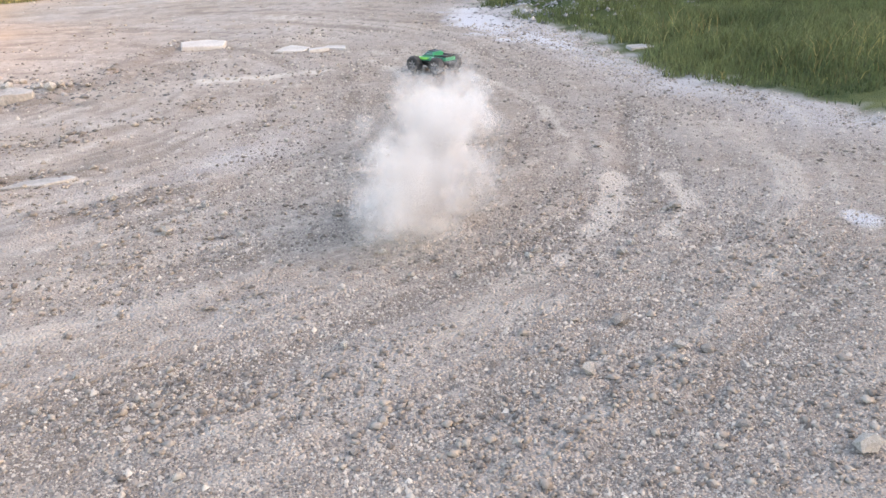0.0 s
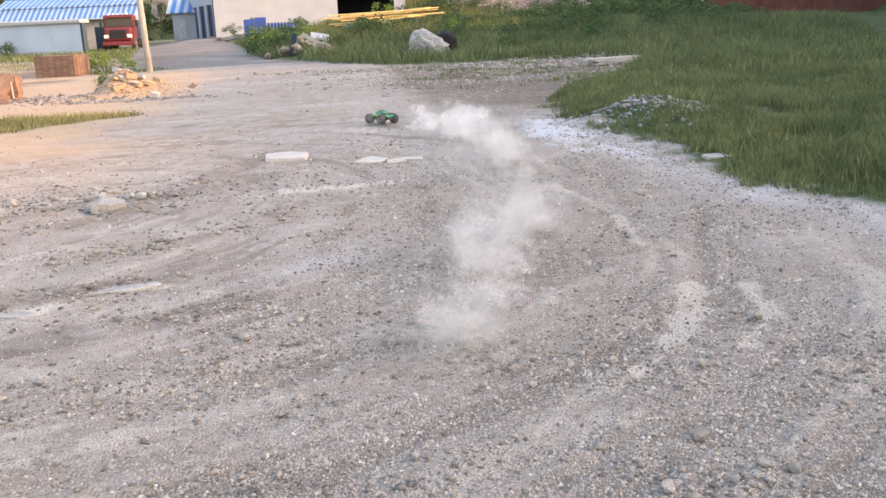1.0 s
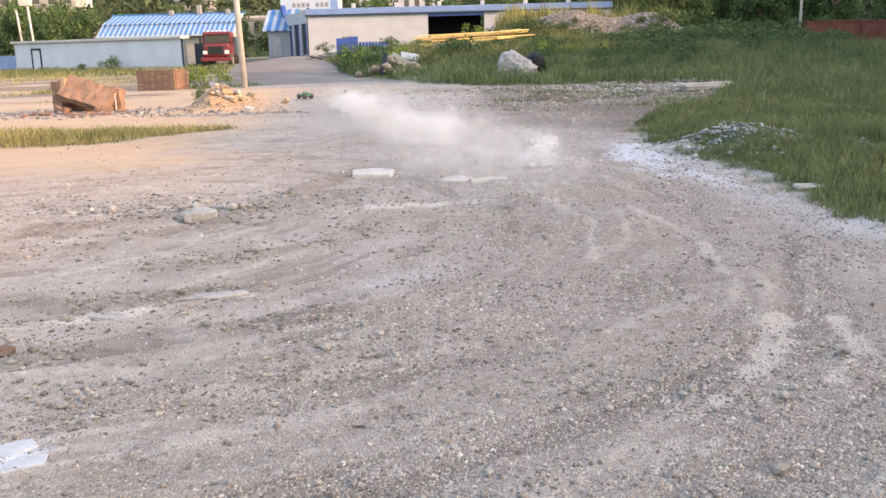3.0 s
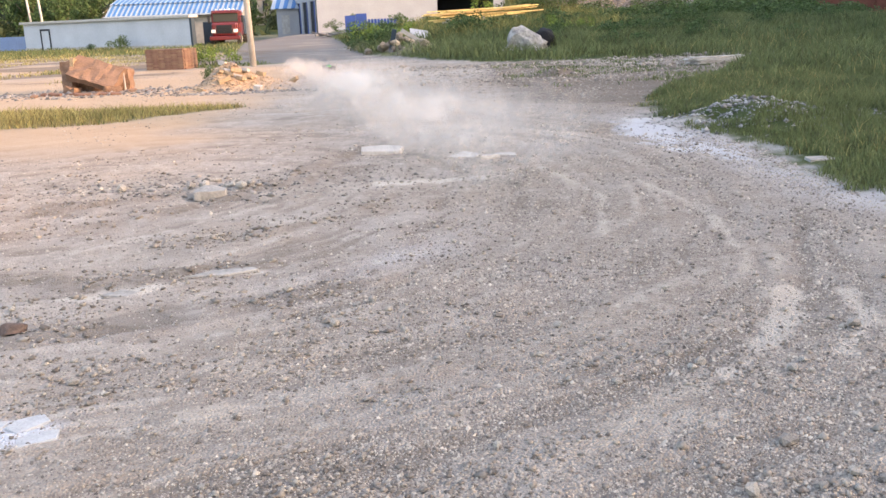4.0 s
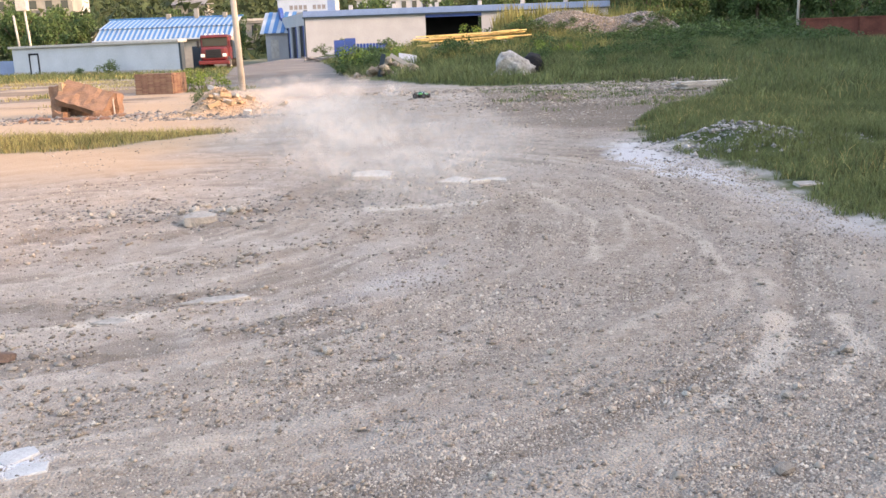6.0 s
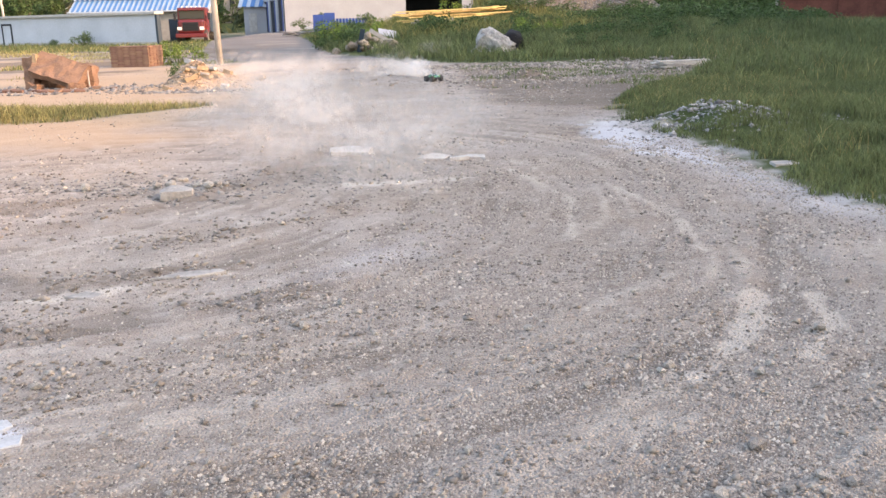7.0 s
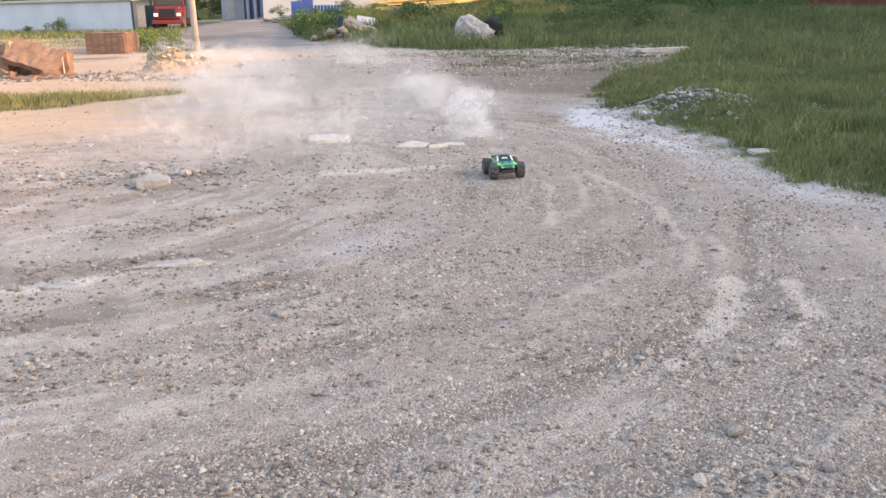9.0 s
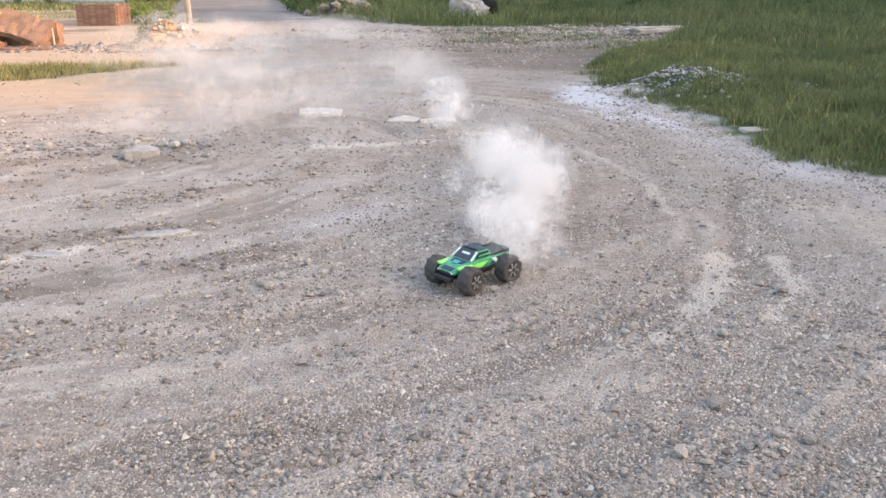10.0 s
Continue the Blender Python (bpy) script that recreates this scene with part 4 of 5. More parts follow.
# ---- airborne dust ----
def puff_mesh(name, n, r, size, seed, material=None):
    """A rigid cloud of fine thin flecks, built of many round lumps."""
    rng = np.random.RandomState(seed)
    k = 26
    lumps = rng.normal(0, 0.62, (k, 3)).clip(-1.25, 1.25)
    big = 0.16 + 0.42 * rng.uniform(0, 1, k) ** 1.6
    who = rng.choice(k, n, p=big**2.0 / (big**2.0).sum())
    d = rng.normal(size=(n, 3))
    d /= np.linalg.norm(d, axis=1)[:, None]
    c = (lumps[who] * 0.72 + d * (big[who] * rng.uniform(0, 1, n) ** 0.45)[:, None]) * r
    a, b = rng.normal(size=(n, 3)), rng.normal(size=(n, 3))
    a /= np.linalg.norm(a, axis=1)[:, None]
    b -= a * (a * b).sum(1)[:, None]
    b /= np.linalg.norm(b, axis=1)[:, None]
    s = size * rng.uniform(0.6, 1.4, (n, 1))
    v = np.stack([c + a * s, c - a * s * 0.5 + b * s * 0.87, c - a * s * 0.5 - b * s * 0.87], 1).reshape(-1, 3)
    me = soup(name, v, np.arange(3 * n).reshape(-1, 3), material or M_DUST)
    data = me.data
    bpy.data.objects.remove(me)
    return data


THICK = [puff_mesh("thick_puff", 3600, np.array([0.36, 0.36, 0.28]), 0.024, 11 + k) for k in range(5)]
CLOSE = [puff_mesh("close_puff", 9000, np.array([0.24, 0.25, 0.25]), 0.017, 71 + k, M_CLOSE) for k in range(5)]
MID = [puff_mesh("light_puff", 2800, np.array([0.5, 0.45, 0.32]), 0.042, 51 + k, M_HAZE) for k in range(5)]
WISP = [puff_mesh("wispy_puff", 3000, np.array([0.3, 0.3, 0.24]), 0.03, 91 + k, M_HAZE) for k in range(5)]
THIN = [puff_mesh("thin_puff", 2500, np.array([1.35, 1.05, 0.45]), 0.062, 31 + k, M_HAZE) for k in range(5)]
PUFFS = []


def dust_puffs():
    """Puffs thrown up behind the truck: each rises out of the ground, drifts off and settles."""
    rng = random.Random(5)
    back = [(-0.86, 0.58, 3.8), (-0.75, 0.7, 4.1), (-0.62, 0.82, 4.35), (-0.5, 0.95, 4.8), (-0.42, 1.05, 5.2), (-0.32, 1.16, 5.7), (-0.22, 1.27, 6.1), (-0.15, 1.34, 6.45)]
    born = [(t, x, y) for t, x, y in back]
    for k in range(int(10.0 / 0.18)):
        t = 0.02 + k * 0.18
        if 2.8 < t < 3.3 and k % 2:
            continue
        x, y, _ = line_at(t if t < 8.9 else min(10, t + 0.07))
        if 4.2 < t < 6.1 and k % 3:
            continue
        born.append((t, x, y))
        if t > 8.9:
            x, y, _ = line_at(min(10, t + 0.16))
            born.append((t + 0.09, x, y))
    for k, (t, x, y) in enumerate(born):
        strong = 1.0 if t < 2.6 or t > 8.6 else 0.75
        for kind in ("thick", "thin"):
            if kind == "thick" and (2.5 < t < 6.2 or 7.6 < t < 8.3):
                kind = "light"
            elif kind == "thin" and y < 8.8 and t < 5:
                kind = "light"
            elif kind == "thin" and (t > 7 or k % 2 and t > 2):
                continue
            ob = new("dust_puff", {"thick": CLOSE if y < 9.5 else THICK, "light": WISP if t < 0.05 else MID, "thin": THIN}[kind][k % 5])
            tagged(ob, "pale drifting dust thrown up by the toy truck's wheels", "dust", "dust behind the toy truck", "stuff")
            side = rng.uniform(-0.12, 0.12) + (0.12 if 0 < t < 0.45 else 0.1 if 0 < t < 0.9 else 0.0) + (0.14 * min(1, max(0, (t - 9.0) / 0.5)))
            PUFFS.append((ob, kind, t + (0.07 if t < 0.7 else 0.17 if t < 9 else 0.06), x + side, y + rng.uniform(-0.1, 0.1), rng.uniform(0, 360), strong, rng.random()))


dust_puffs()


def puff_rows(kind, t0, x, y, turn, strong, r):
    q = (r * 7.3) % 1.0
    spread = 0.16 if kind == "thin" else 0.07
    vx, vy = -0.24 - 0.10 * r + spread * (q - 0.5) * 2, spread * (((r * 13.7) % 1.0) - 0.5) * 2
    near = y < 8.8
    if kind == "thick":
        life = (0.8 if t0 < 0 else 0.5) + 0.4 * r if near else 1.3 + 1.3 * r if t0 < 5 else 0.6 + 0.5 * r
    elif kind == "light":
        life = 0.8 + 0.5 * r if near else 1.5 + 0.9 * r
    else:
        life = 8.0 + 3.0 * r
    top = (0.15 + 0.1 * r) * strong if kind == "thick" else 0.12 + 0.12 * r
    deep, rise = {"thick": (-1.0, 0.13), "light": (-1.0, 0.4), "thin": (-1.3, 1.1)}[kind]
    base = gz1(x, y)

    def at(t):
        u = t - t0
        if u < 0:
            z = deep
        elif u < rise:
            z = deep + (top - deep) * (1 - (1 - u / rise) ** 2)
        elif u < life:
            z = top - 0.06 * (u - rise) / life
        else:
            z = top - 0.06 - (0.9 if kind == "thick" and near else 0.4 if kind == "thick" else 0.2) * (u - life)
        d = max(u, 0)
        go = d if kind == "thin" else d * 0.8
        if t0 < 0.9 and kind != "thin":
            go = 0.3 * d
        return pose(x + vx * go, y + vy * go, base + max(z, deep), 9 * math.sin(d), 7 * math.sin(d * 0.8 + r), turn + 11 * d)

    times = sorted({0.0, 10.0, *[round(t0 + d, 3) for d in (-0.033, 0, rise * 0.3, rise * 0.6, rise, rise + 0.4, 1.2, 2, 3, life, life + 0.7, life + 1.6, life + 3) if 0 < t0 + d < 10]})
    return [(t, at(t)) for t in times]


def motions():
    walk(TRUCK, truck_rows())
    for n, wheel in enumerate(WHEELS):
        place = wheel.location.copy()
        steer = 0.0
        rows = []
        for k in range(101):
            if n >= 2:
                steer = 14 * math.sin(k * 0.13 + 0.4)
            m = Matrix.Translation(place) @ Matrix.Rotation(radians(steer), 4, "Z") @ Matrix.Rotation(radians(74 * k), 4, "Y")
            rows.append((k / 10, m))
        walk(wheel, rows)
    for ob, kind, t, x, y, turn, strong, r in PUFFS:
        walk(ob, puff_rows(kind, t, x, y, turn, strong, r))


# ---- loose stones, slabs and rubble ----
STONES = [[rock((1, 0.8, 0.62), 100 + k, 1) for k in range(6)]][0]
STONE_MESH = []
for k, bm in enumerate(STONES):
    bmesh.ops.recalc_face_normals(bm, faces=bm.faces)
    me = bpy.data.meshes.new("stone")
    bm.to_mesh(me)
    bm.free()
    me.materials.append(M_STONE)
    STONE_MESH.append(me)


def retinted(me, material):
    me = me.copy()
    me.materials[0] = material
    return me


TAN_MESH = [retinted(me, M_TAN) for me in STONE_MESH]


def stone(x, y, r, k, label, group="loose stones on the yard", meshes=STONE_MESH):
    ob = new("stone", meshes[k % 6])
    ob.matrix_basis = Matrix.LocRotScale((x, y, gz1(x, y) - 0.12 * r), Euler((0.15 * math.sin(k), 0.15 * math.cos(k * 2.1), k * 1.3)), (r, r, r))
    return tagged(ob, label, "stone", group)


def stones():
    for k, (x, y, r) in enumerate(((-1.4, 3.93, 0.032), (-0.54, 4.27, 0.042), (-0.19, 4.19, 0.026), (0.71, 3.47, 0.03), (1.45, 3.52, 0.04), (0.43, 3.79, 0.024), (2.44, 4.8, 0.032),
                                   (1.93, 4.03, 0.045), (1.11, 3.67, 0.042), (1.05, 3.6, 0.03), (-0.88, 4.94, 0.045), (-0.38, 4.7, 0.04), (-0.46, 4.66, 0.03), (0.18, 2.92, 0.025), (-0.81, 2.72, 0.022),
                                   (1.56, 1.95, 0.06), (1.72, 4.34, 0.03), (1.2, 2.9, 0.045), (0.95, 2.55, 0.04), (1.4, 2.6, 0.035))):
        stone(x, y, r, k, "small pale grey stone lying on the gravel")
    red = part("stone", rock((0.08, 0.05, 0.045), 47, 2), M_RUST)
    red.matrix_basis = pose(-2.19, 4.39, gz1(-2.19, 4.39) - 0.006, 0, 0, 20)
    tagged(red, "reddish-brown stone lying on the gravel", "stone")
    rng = random.Random(3)
    for k in range(150):
        y = 2.0 + 8.5 * rng.random() ** 1.3
        x = rng.uniform(-0.62, 0.6) * y + rng.uniform(-0.3, 0.5)
        if turf_at(np.array([x]), np.array([y]))[0] < -0.2:
            stone(x, y, 0.010 + 0.024 * rng.random() ** 2.4, k, "small grey stone lying on the gravel")
    # rubble round the large stone on the left
    for k in range(26):
        x, y = -2.1 + rng.gauss(0, 0.5), 8.35 + rng.gauss(0, 0.28)
        stone(x, y, 0.025 + 0.06 * rng.random() ** 2, k, "grey rubble stone beside the big stone", "rubble stones")
    big = part("rubble_block", chunk(0.27, 0.2, 0.11, 9, lambda u: 0.75 + 0.5 * u * (1.3 - u), 0.035, 6), M_BLOCK)
    big.matrix_basis = pose(-2.05, 7.98, gz1(-2.05, 7.98) - 0.01, 0, 0, 12)
    tagged(big, "rough grey rubble block lying on the gravel", "stone")


def slab(name, corners, thick, x, y, turn, tilt, label, material=None):
    bm = bmesh.new()
    lo = [bm.verts.new((a, b, 0)) for a, b in corners]
    f = bm.faces.new(lo)
    up = bmesh.ops.extrude_face_region(bm, geom=[f])["geom"]
    for v in up:
        if isinstance(v, bmesh.types.BMVert):
            v.co.z += thick
            v.co.x *= 0.97
            v.co.y *= 0.97
    bmesh.ops.bevel(bm, geom=list(bm.edges), offset=thick * 0.12, segments=1, affect="EDGES")
    bmesh.ops.triangulate(bm, faces=[g for g in bm.faces if len(g.verts) > 4])
    ob = part(name, bm, material or M_CONCRETE)
    ob.matrix_basis = pose(x, y, gz1(x, y) - 0.012, tilt, tilt * 0.4, turn)
    return tagged(ob, label, "slab")


def slabs():
    slab("concrete_slab", [(-0.25, -0.16), (0.2, -0.19), (0.26, 0.1), (0.05, 0.2), (-0.24, 0.13)], 0.075, -0.66, 10.4, 6, 3, "broken pale concrete slab lying on the gravel")
    slab("slab_piece", [(-0.18, -0.1), (0.13, -0.08), (0.2, 0.08), (0.0, 0.17), (-0.1, 0.05)], 0.045, 0.26, 9.75, -5, 6, "thin pale piece of broken concrete slab")
    slab("slab_piece", [(-0.12, -0.07), (0.1, -0.09), (0.14, 0.06), (-0.05, 0.1)], 0.04, 0.52, 9.62, 20, -5, "thin pale piece of broken concrete slab")
    slab("slab_piece", [(-0.13, -0.05), (0.12, -0.06), (0.1, 0.07), (-0.1, 0.06)], 0.035, 0.72, 9.75, -12, 5, "thin pale piece of broken concrete slab")
    slab("slab_piece", [(-0.15, -0.09), (0.16, -0.07), (0.12, 0.09), (-0.12, 0.08)], 0.032, 3.68, 8.7, 8, 3, "pale stone slab lying in the grass", M_BLOCK)
    for k, (x, y, a) in enumerate(((-1.78, 3.22, 10), (-1.62, 3.25, 60), (-1.7, 3.06, -25), (-1.53, 3.12, 35), (-1.88, 3.1, 80))):
        slab("lime_plate", [(-0.085, -0.05), (0.06, -0.06), (0.09, 0.02), (0.0, 0.065), (-0.07, 0.04)], 0.02, x, y, a, 2 - k, "cracked plate of dried white lime on the gravel", M_LIMECRUST)
    slab("crust_plate", [(-0.22, -0.05), (0.05, -0.07), (0.24, 0.0), (0.2, 0.06), (-0.05, 0.05)], 0.028, -1.36, 5.36, 12, 1, "thin pale plate of dried mud on the gravel", M_BLOCK)
    slab("crust_plate", [(-0.1, -0.05), (0.07, -0.06), (0.12, 0.02), (-0.02, 0.06)], 0.026, -1.86, 5.02, -8, 2, "thin pale plate of dried mud on the gravel", M_BLOCK)
    slab("board", [(-0.45, -0.06), (0.45, -0.05), (0.45, 0.06), (-0.45, 0.05)], 0.04, 10.6, 25.0, 14, 1, "pale weathered board lying in the grass", M_GREYWOOD)


def gravel_heap(name, pts, rad, label, seed, material=None, sink=0.25, low=False):
    """Countless small stones joined in one mesh."""
    rng = np.random.RandomState(seed)
    x, y = pts
    n = len(x)
    z = ground_z(x, y)
    base = np.array([(1, 0, 0), (0, 1, 0), (-1, 0, 0), (0, -1, 0), (0.1, 0.1, 0.55), (0, 0, -0.6)], float)
    tri = np.array([(0, 1, 4), (1, 2, 4), (2, 3, 4), (3, 0, 4), (1, 0, 5), (2, 1, 5), (3, 2, 5), (0, 3, 5)])
    if low:
        tri = tri[:4]
        base = base[:5]
        base[:4, 2] = -0.45
    k = len(base)
    v = base[None] * rng.uniform(0.6, 1.25, (n, k, 1)) + rng.uniform(-0.22, 0.22, (n, k, 3))
    a = rng.uniform(0, 6.28, n)
    c, s = np.cos(a)[:, None], np.sin(a)[:, None]
    q = v.copy()
    q[..., 0], q[..., 1] = v[..., 0] * c - v[..., 1] * s, v[..., 0] * s + v[..., 1] * c
    q *= rad[:, None, None]
    q += np.stack([x, y, z + rad * (0.45 - sink)], -1)[:, None]
    f = (tri[None] + k * np.arange(n)[:, None, None]).reshape(-1, 3)
    return tagged(soup(name, q.reshape(-1, 3), f, material or M_GRAVEL), label, "gravel", kind="stuff")


def gravels():
    rng = np.random.RandomState(8)
    n = 430000
    y = 1.7 * (11.0 / 1.7) ** rng.uniform(0, 1, n)
    x = rng.uniform(-0.66, 0.74, n) * y + rng.uniform(-0.3, 0.4, n)
    s, w = swirl(x, y)
    keep = (rng.uniform(0, 1, n) < 0.12 + 1.0 * sstep(0.60, 0.44, s + 0.22 * (fbm(x * 1.4, y * 1.4, 71) - 0.5)) * sstep(-1.6, 0.2, x + 0.25 * (4 - y))) & (turf_at(x, y) < 0.1) & (rng.uniform(0, 1, n) > 0.85 * streaks(x, y))
    x, y = x[keep], y[keep]
    r = np.clip(0.003 * np.exp(rng.normal(0, 0.5, len(x))) * (0.7 + 0.13 * y), 0.0022, 0.022)
    gravel_heap("gravel", (x, y), r, "fine grey gravel strewn over the yard", 1, None, 0.05, True)
    n = 44000
    y = 1.8 * (11.0 / 1.8) ** rng.uniform(0, 1, n)
    x = rng.uniform(-0.66, 0.74, n) * y + rng.uniform(-0.3, 0.4, n)
    keep = (turf_at(x, y) < 0.0) & (rng.uniform(0, 1, n) < sstep(0.45, 0.72, fbm(x * 1.1 + 0.5 * y, y * 1.9, 77)) + 0.07) & (rng.uniform(0, 1, n) > 0.8 * streaks(x, y))
    x, y = x[keep], y[keep]
    gravel_heap("gravel", (x, y), np.clip(0.0085 * np.exp(rng.normal(0, 0.42, len(x))), 0.004, 0.026), "loose clods and pebbles scattered over the yard", 3, M_CLOD, 0.2)
    n = 9000
    y = 8 + 26 * rng.uniform(0, 1, n) ** 1.3
    x = rng.uniform(-0.42, 0.3, n) * y
    keep = (turf_at(x, y) < 0.2) & (fbm(x * 0.6, y * 0.9, 73) > 0.45)
    x, y = x[keep], y[keep]
    gravel_heap("gravel", (x, y), np.clip(0.011 * np.exp(rng.normal(0, 0.5, len(x))), 0.005, 0.03), "scattered grey stones on the far part of the yard", 2)
    for cx, cy, sx, sy, n, rad, lab in ((4.15, 11.8, 0.7, 0.6, 1900, 0.022, "heap of grey rubble stones in the grass"), (4.8, 28.3, 2.6, 0.6, 3600, 0.045, "strip of grey rubble stones along the bank"),
                                        (7.0, 26.5, 1.6, 0.8, 900, 0.045, "grey rubble stones beside the boards"), (10.5, 60.4, 3.8, 2.2, 5200, 0.055, "grey stones on the spoil heap"),
                                        # the dark stones left of the ruin (-9.6, 22.3) imitate its cast shadow
                                        (15.0, 60.6, 1.6, 1.6, 1500, 0.075, "pale stones on top of the spoil heap"), (-5.0, 22.2, 0.55, 0.6, 2200, 0.026, "rubble heap of broken yellow stones"), (-4.6, 20.6, 0.9, 0.18, 420, 0.04, "line of dark rubble at the foot of the heap"), (-9.6, 22.3, 0.7, 0.25, 500, 0.05, "dark stones laid where the ruin's shadow falls"),
                                        (-7.6, 22.0, 1.5, 0.7, 500, 0.05, "broken bricks and rubble round the ruin"), (2.7, 17.6, 0.7, 1.6, 1300, 0.016, "stones strewn along the edge of the earth"), (4.2, 24.5, 2.2, 2.2, 3200, 0.032, "small stones strewn over the strip of earth"), (2.6, 21.5, 1.2, 0.8, 700, 0.03, "stones on the reddish hump of earth"),
                                        (5.6, 12.8, 0.5, 0.3, 260, 0.035, "pale stones half hidden in the grass"), (-2.4, 8.5, 0.9, 0.45, 700, 0.017, "grey rubble chips round the big stone")):
        x, y = rng.normal(cx, sx, n), rng.normal(cy, sy, n)
        r = np.clip(rad * np.exp(rng.normal(0, 0.45, n)), rad * 0.35, rad * 3)
        gravel_heap("rubble", (x, y), r, lab, int(cx * 10 + 500), M_SAND if cx == -5.0 else M_CHIPS if cy < 14 and cx > 2 else M_CLOD if 2 < cx < 8 else M_RUBBLE, 0.45)
    # clods and stones along the broken crust
    for k, (pts, wide, high) in enumerate(CRUST):
        n = 700
        seg = rng.randint(0, len(pts) - 1, n)
        p, u = np.array(pts), rng.uniform(0, 1, n)[:, None]
        at = p[seg] * (1 - u) + p[seg + 1] * u + rng.normal(0, 0.05 + wide * 1.6, (n, 2))
        keep = fbm(at[:, 0] * 2.5, at[:, 1] * 2.5, 67) > 0.46
        at = at[keep]
        r = np.clip(0.009 * np.exp(rng.normal(0, 0.6, len(at))), 0.004, 0.04)
        gravel_heap("clods", (at[:, 0], at[:, 1]), r, "grey-brown clods along a ridge of broken crust", 700 + k, M_CLOD, 0.25)


stones()
slabs()
gravels()


def boulder():
    bm = rock((1.1, 0.75, 1.0), 77, 4, rough=0.6, cut=0.2)
    low = [min(v.co[i] for v in bm.verts) for i in range(3)]
    high = [max(v.co[i] for v in bm.verts) for i in range(3)]
    for v in bm.verts:
        u, w, h = ((v.co[i] - low[i]) / (high[i] - low[i]) for i in range(3))
        h *= 1.0 - 0.62 * max(0.0, u - 0.4) - 0.9 * max(0.0, 0.22 - u)
        h += 0.05 * noise.noise(v.co * 5.0)
        v.co = Vector((1.95 * (u - 0.5), 1.25 * (w - 0.5), max(h, 0) * 1.27))
    ob = part("boulder", bm, M_BOULDER)
    ob.matrix_basis = pose(3.4, 35.9, gz1(3.4, 35.9) - 0.32, 0, 0, 10)
    tagged(ob, "large pale grey boulder in the grass", "boulder")


def debris():
    rng = random.Random(12)
    for k in range(34):
        x, y = -1.5 + rng.gauss(0, 0.62), 40.6 + rng.gauss(0, 0.5)
        r = 0.15 + 0.28 * rng.random()
        ob = stone(x, y, r, k, "tan and grey rubble block in the debris heap", "debris heap", TAN_MESH)
        ob.matrix_basis = Matrix.Translation((0, 0, max(0, 0.6 - 0.6 * abs(x + 1.5)) * rng.random())) @ ob.matrix_basis
    p = part("leaning_board", box(-0.09, 0.09, -0.02, 0.02, 0, 1.6), M_GREYWOOD)
    p.matrix_basis = pose(-0.2, 41.5, gz1(-0.2, 41.5), 8, -58, 0)
    tagged(p, "grey board leaning in the weeds", "board")
    p = part("white_panel", box(-0.45, 0.45, -0.3, 0.3, 0, 0.04, 0.01), M_WHITE)
    p.matrix_basis = pose(-0.85, 45.5, gz1(-0.85, 45.5) + 0.42, 38, 10, 12)
    tagged(p, "white panel lying on the weeds", "panel")
    p = part("dark_board", box(-0.1, 0.1, -0.03, 0.03, 0, 1.0), M_NAVY)
    p.matrix_basis = pose(-2.0, 40.2, gz1(-2.0, 40.2), 6, 12, 0)
    tagged(p, "dark blue board standing in the debris heap", "board")


def lumber():
    rng = random.Random(21)
    base = gz1(2.6, 54.5)
    for k in range(22):
        L = rng.uniform(3.6, 6.4)
        lay = k // 6
        ob = part("plank", box(-L / 2, L / 2, -0.1, 0.1, 0, 0.055, 0.006), M_YELLOW)
        ob.matrix_basis = pose(2.75 + rng.uniform(-0.7, 0.7), 54.3 + (k % 6) * 0.26 + rng.uniform(-0.1, 0.1), base + 0.52 + lay * 0.14, rng.uniform(-3, 3), -2.4 + rng.uniform(-2.0, 2.0), 11 + rng.uniform(-9, 9))
        tagged(ob, "fresh yellow timber plank on the pile", "plank", "timber pile")
    for k, x in enumerate((0.6, 2.6, 4.6)):
        ob = part("bearer", box(-0.08, 0.08, -1.0, 1.0, 0, 0.54, 0.01), M_GREYWOOD)
        ob.matrix_basis = pose(x, 54.9 + 0.2 * k, gz1(x, 54.9) - 0.02, 0, 0, 8)
        tagged(ob, "short timber bearer under the planks", "bearer", "timber pile")


def board_stack():
    rng = random.Random(31)
    for k in range(7):
        L = rng.uniform(1.2, 1.6)
        ob = part("board", box(-L / 2, L / 2, -0.11, 0.11, 0, 0.04, 0.004), M_GREYWOOD if k % 3 else M_CONCRETE)
        ob.matrix_basis = pose(7.55 + rng.uniform(-0.1, 0.1), 24.9 + (k % 2) * 0.26, gz1(7.55, 24.9) + 0.02 + 0.05 * (k // 2), 0, 0, 20 + rng.uniform(-6, 6))
        tagged(ob, "weathered pale board in a low stack", "board", "board stack")


def dark_lump():
    # plain black rounded shape right of the boulder
    ob = part("dark_mound", rock((0.6, 0.5, 0.62), 83, 3, rough=0.6, cut=0.25), M_BLACK, smooth=True)
    ob.matrix_basis = pose(4.25, 36.7, gz1(4.25, 36.7) - 0.4, 0, 0, 30)
    tagged(ob, "dark rounded lump beside the boulder", "tarpaulin")


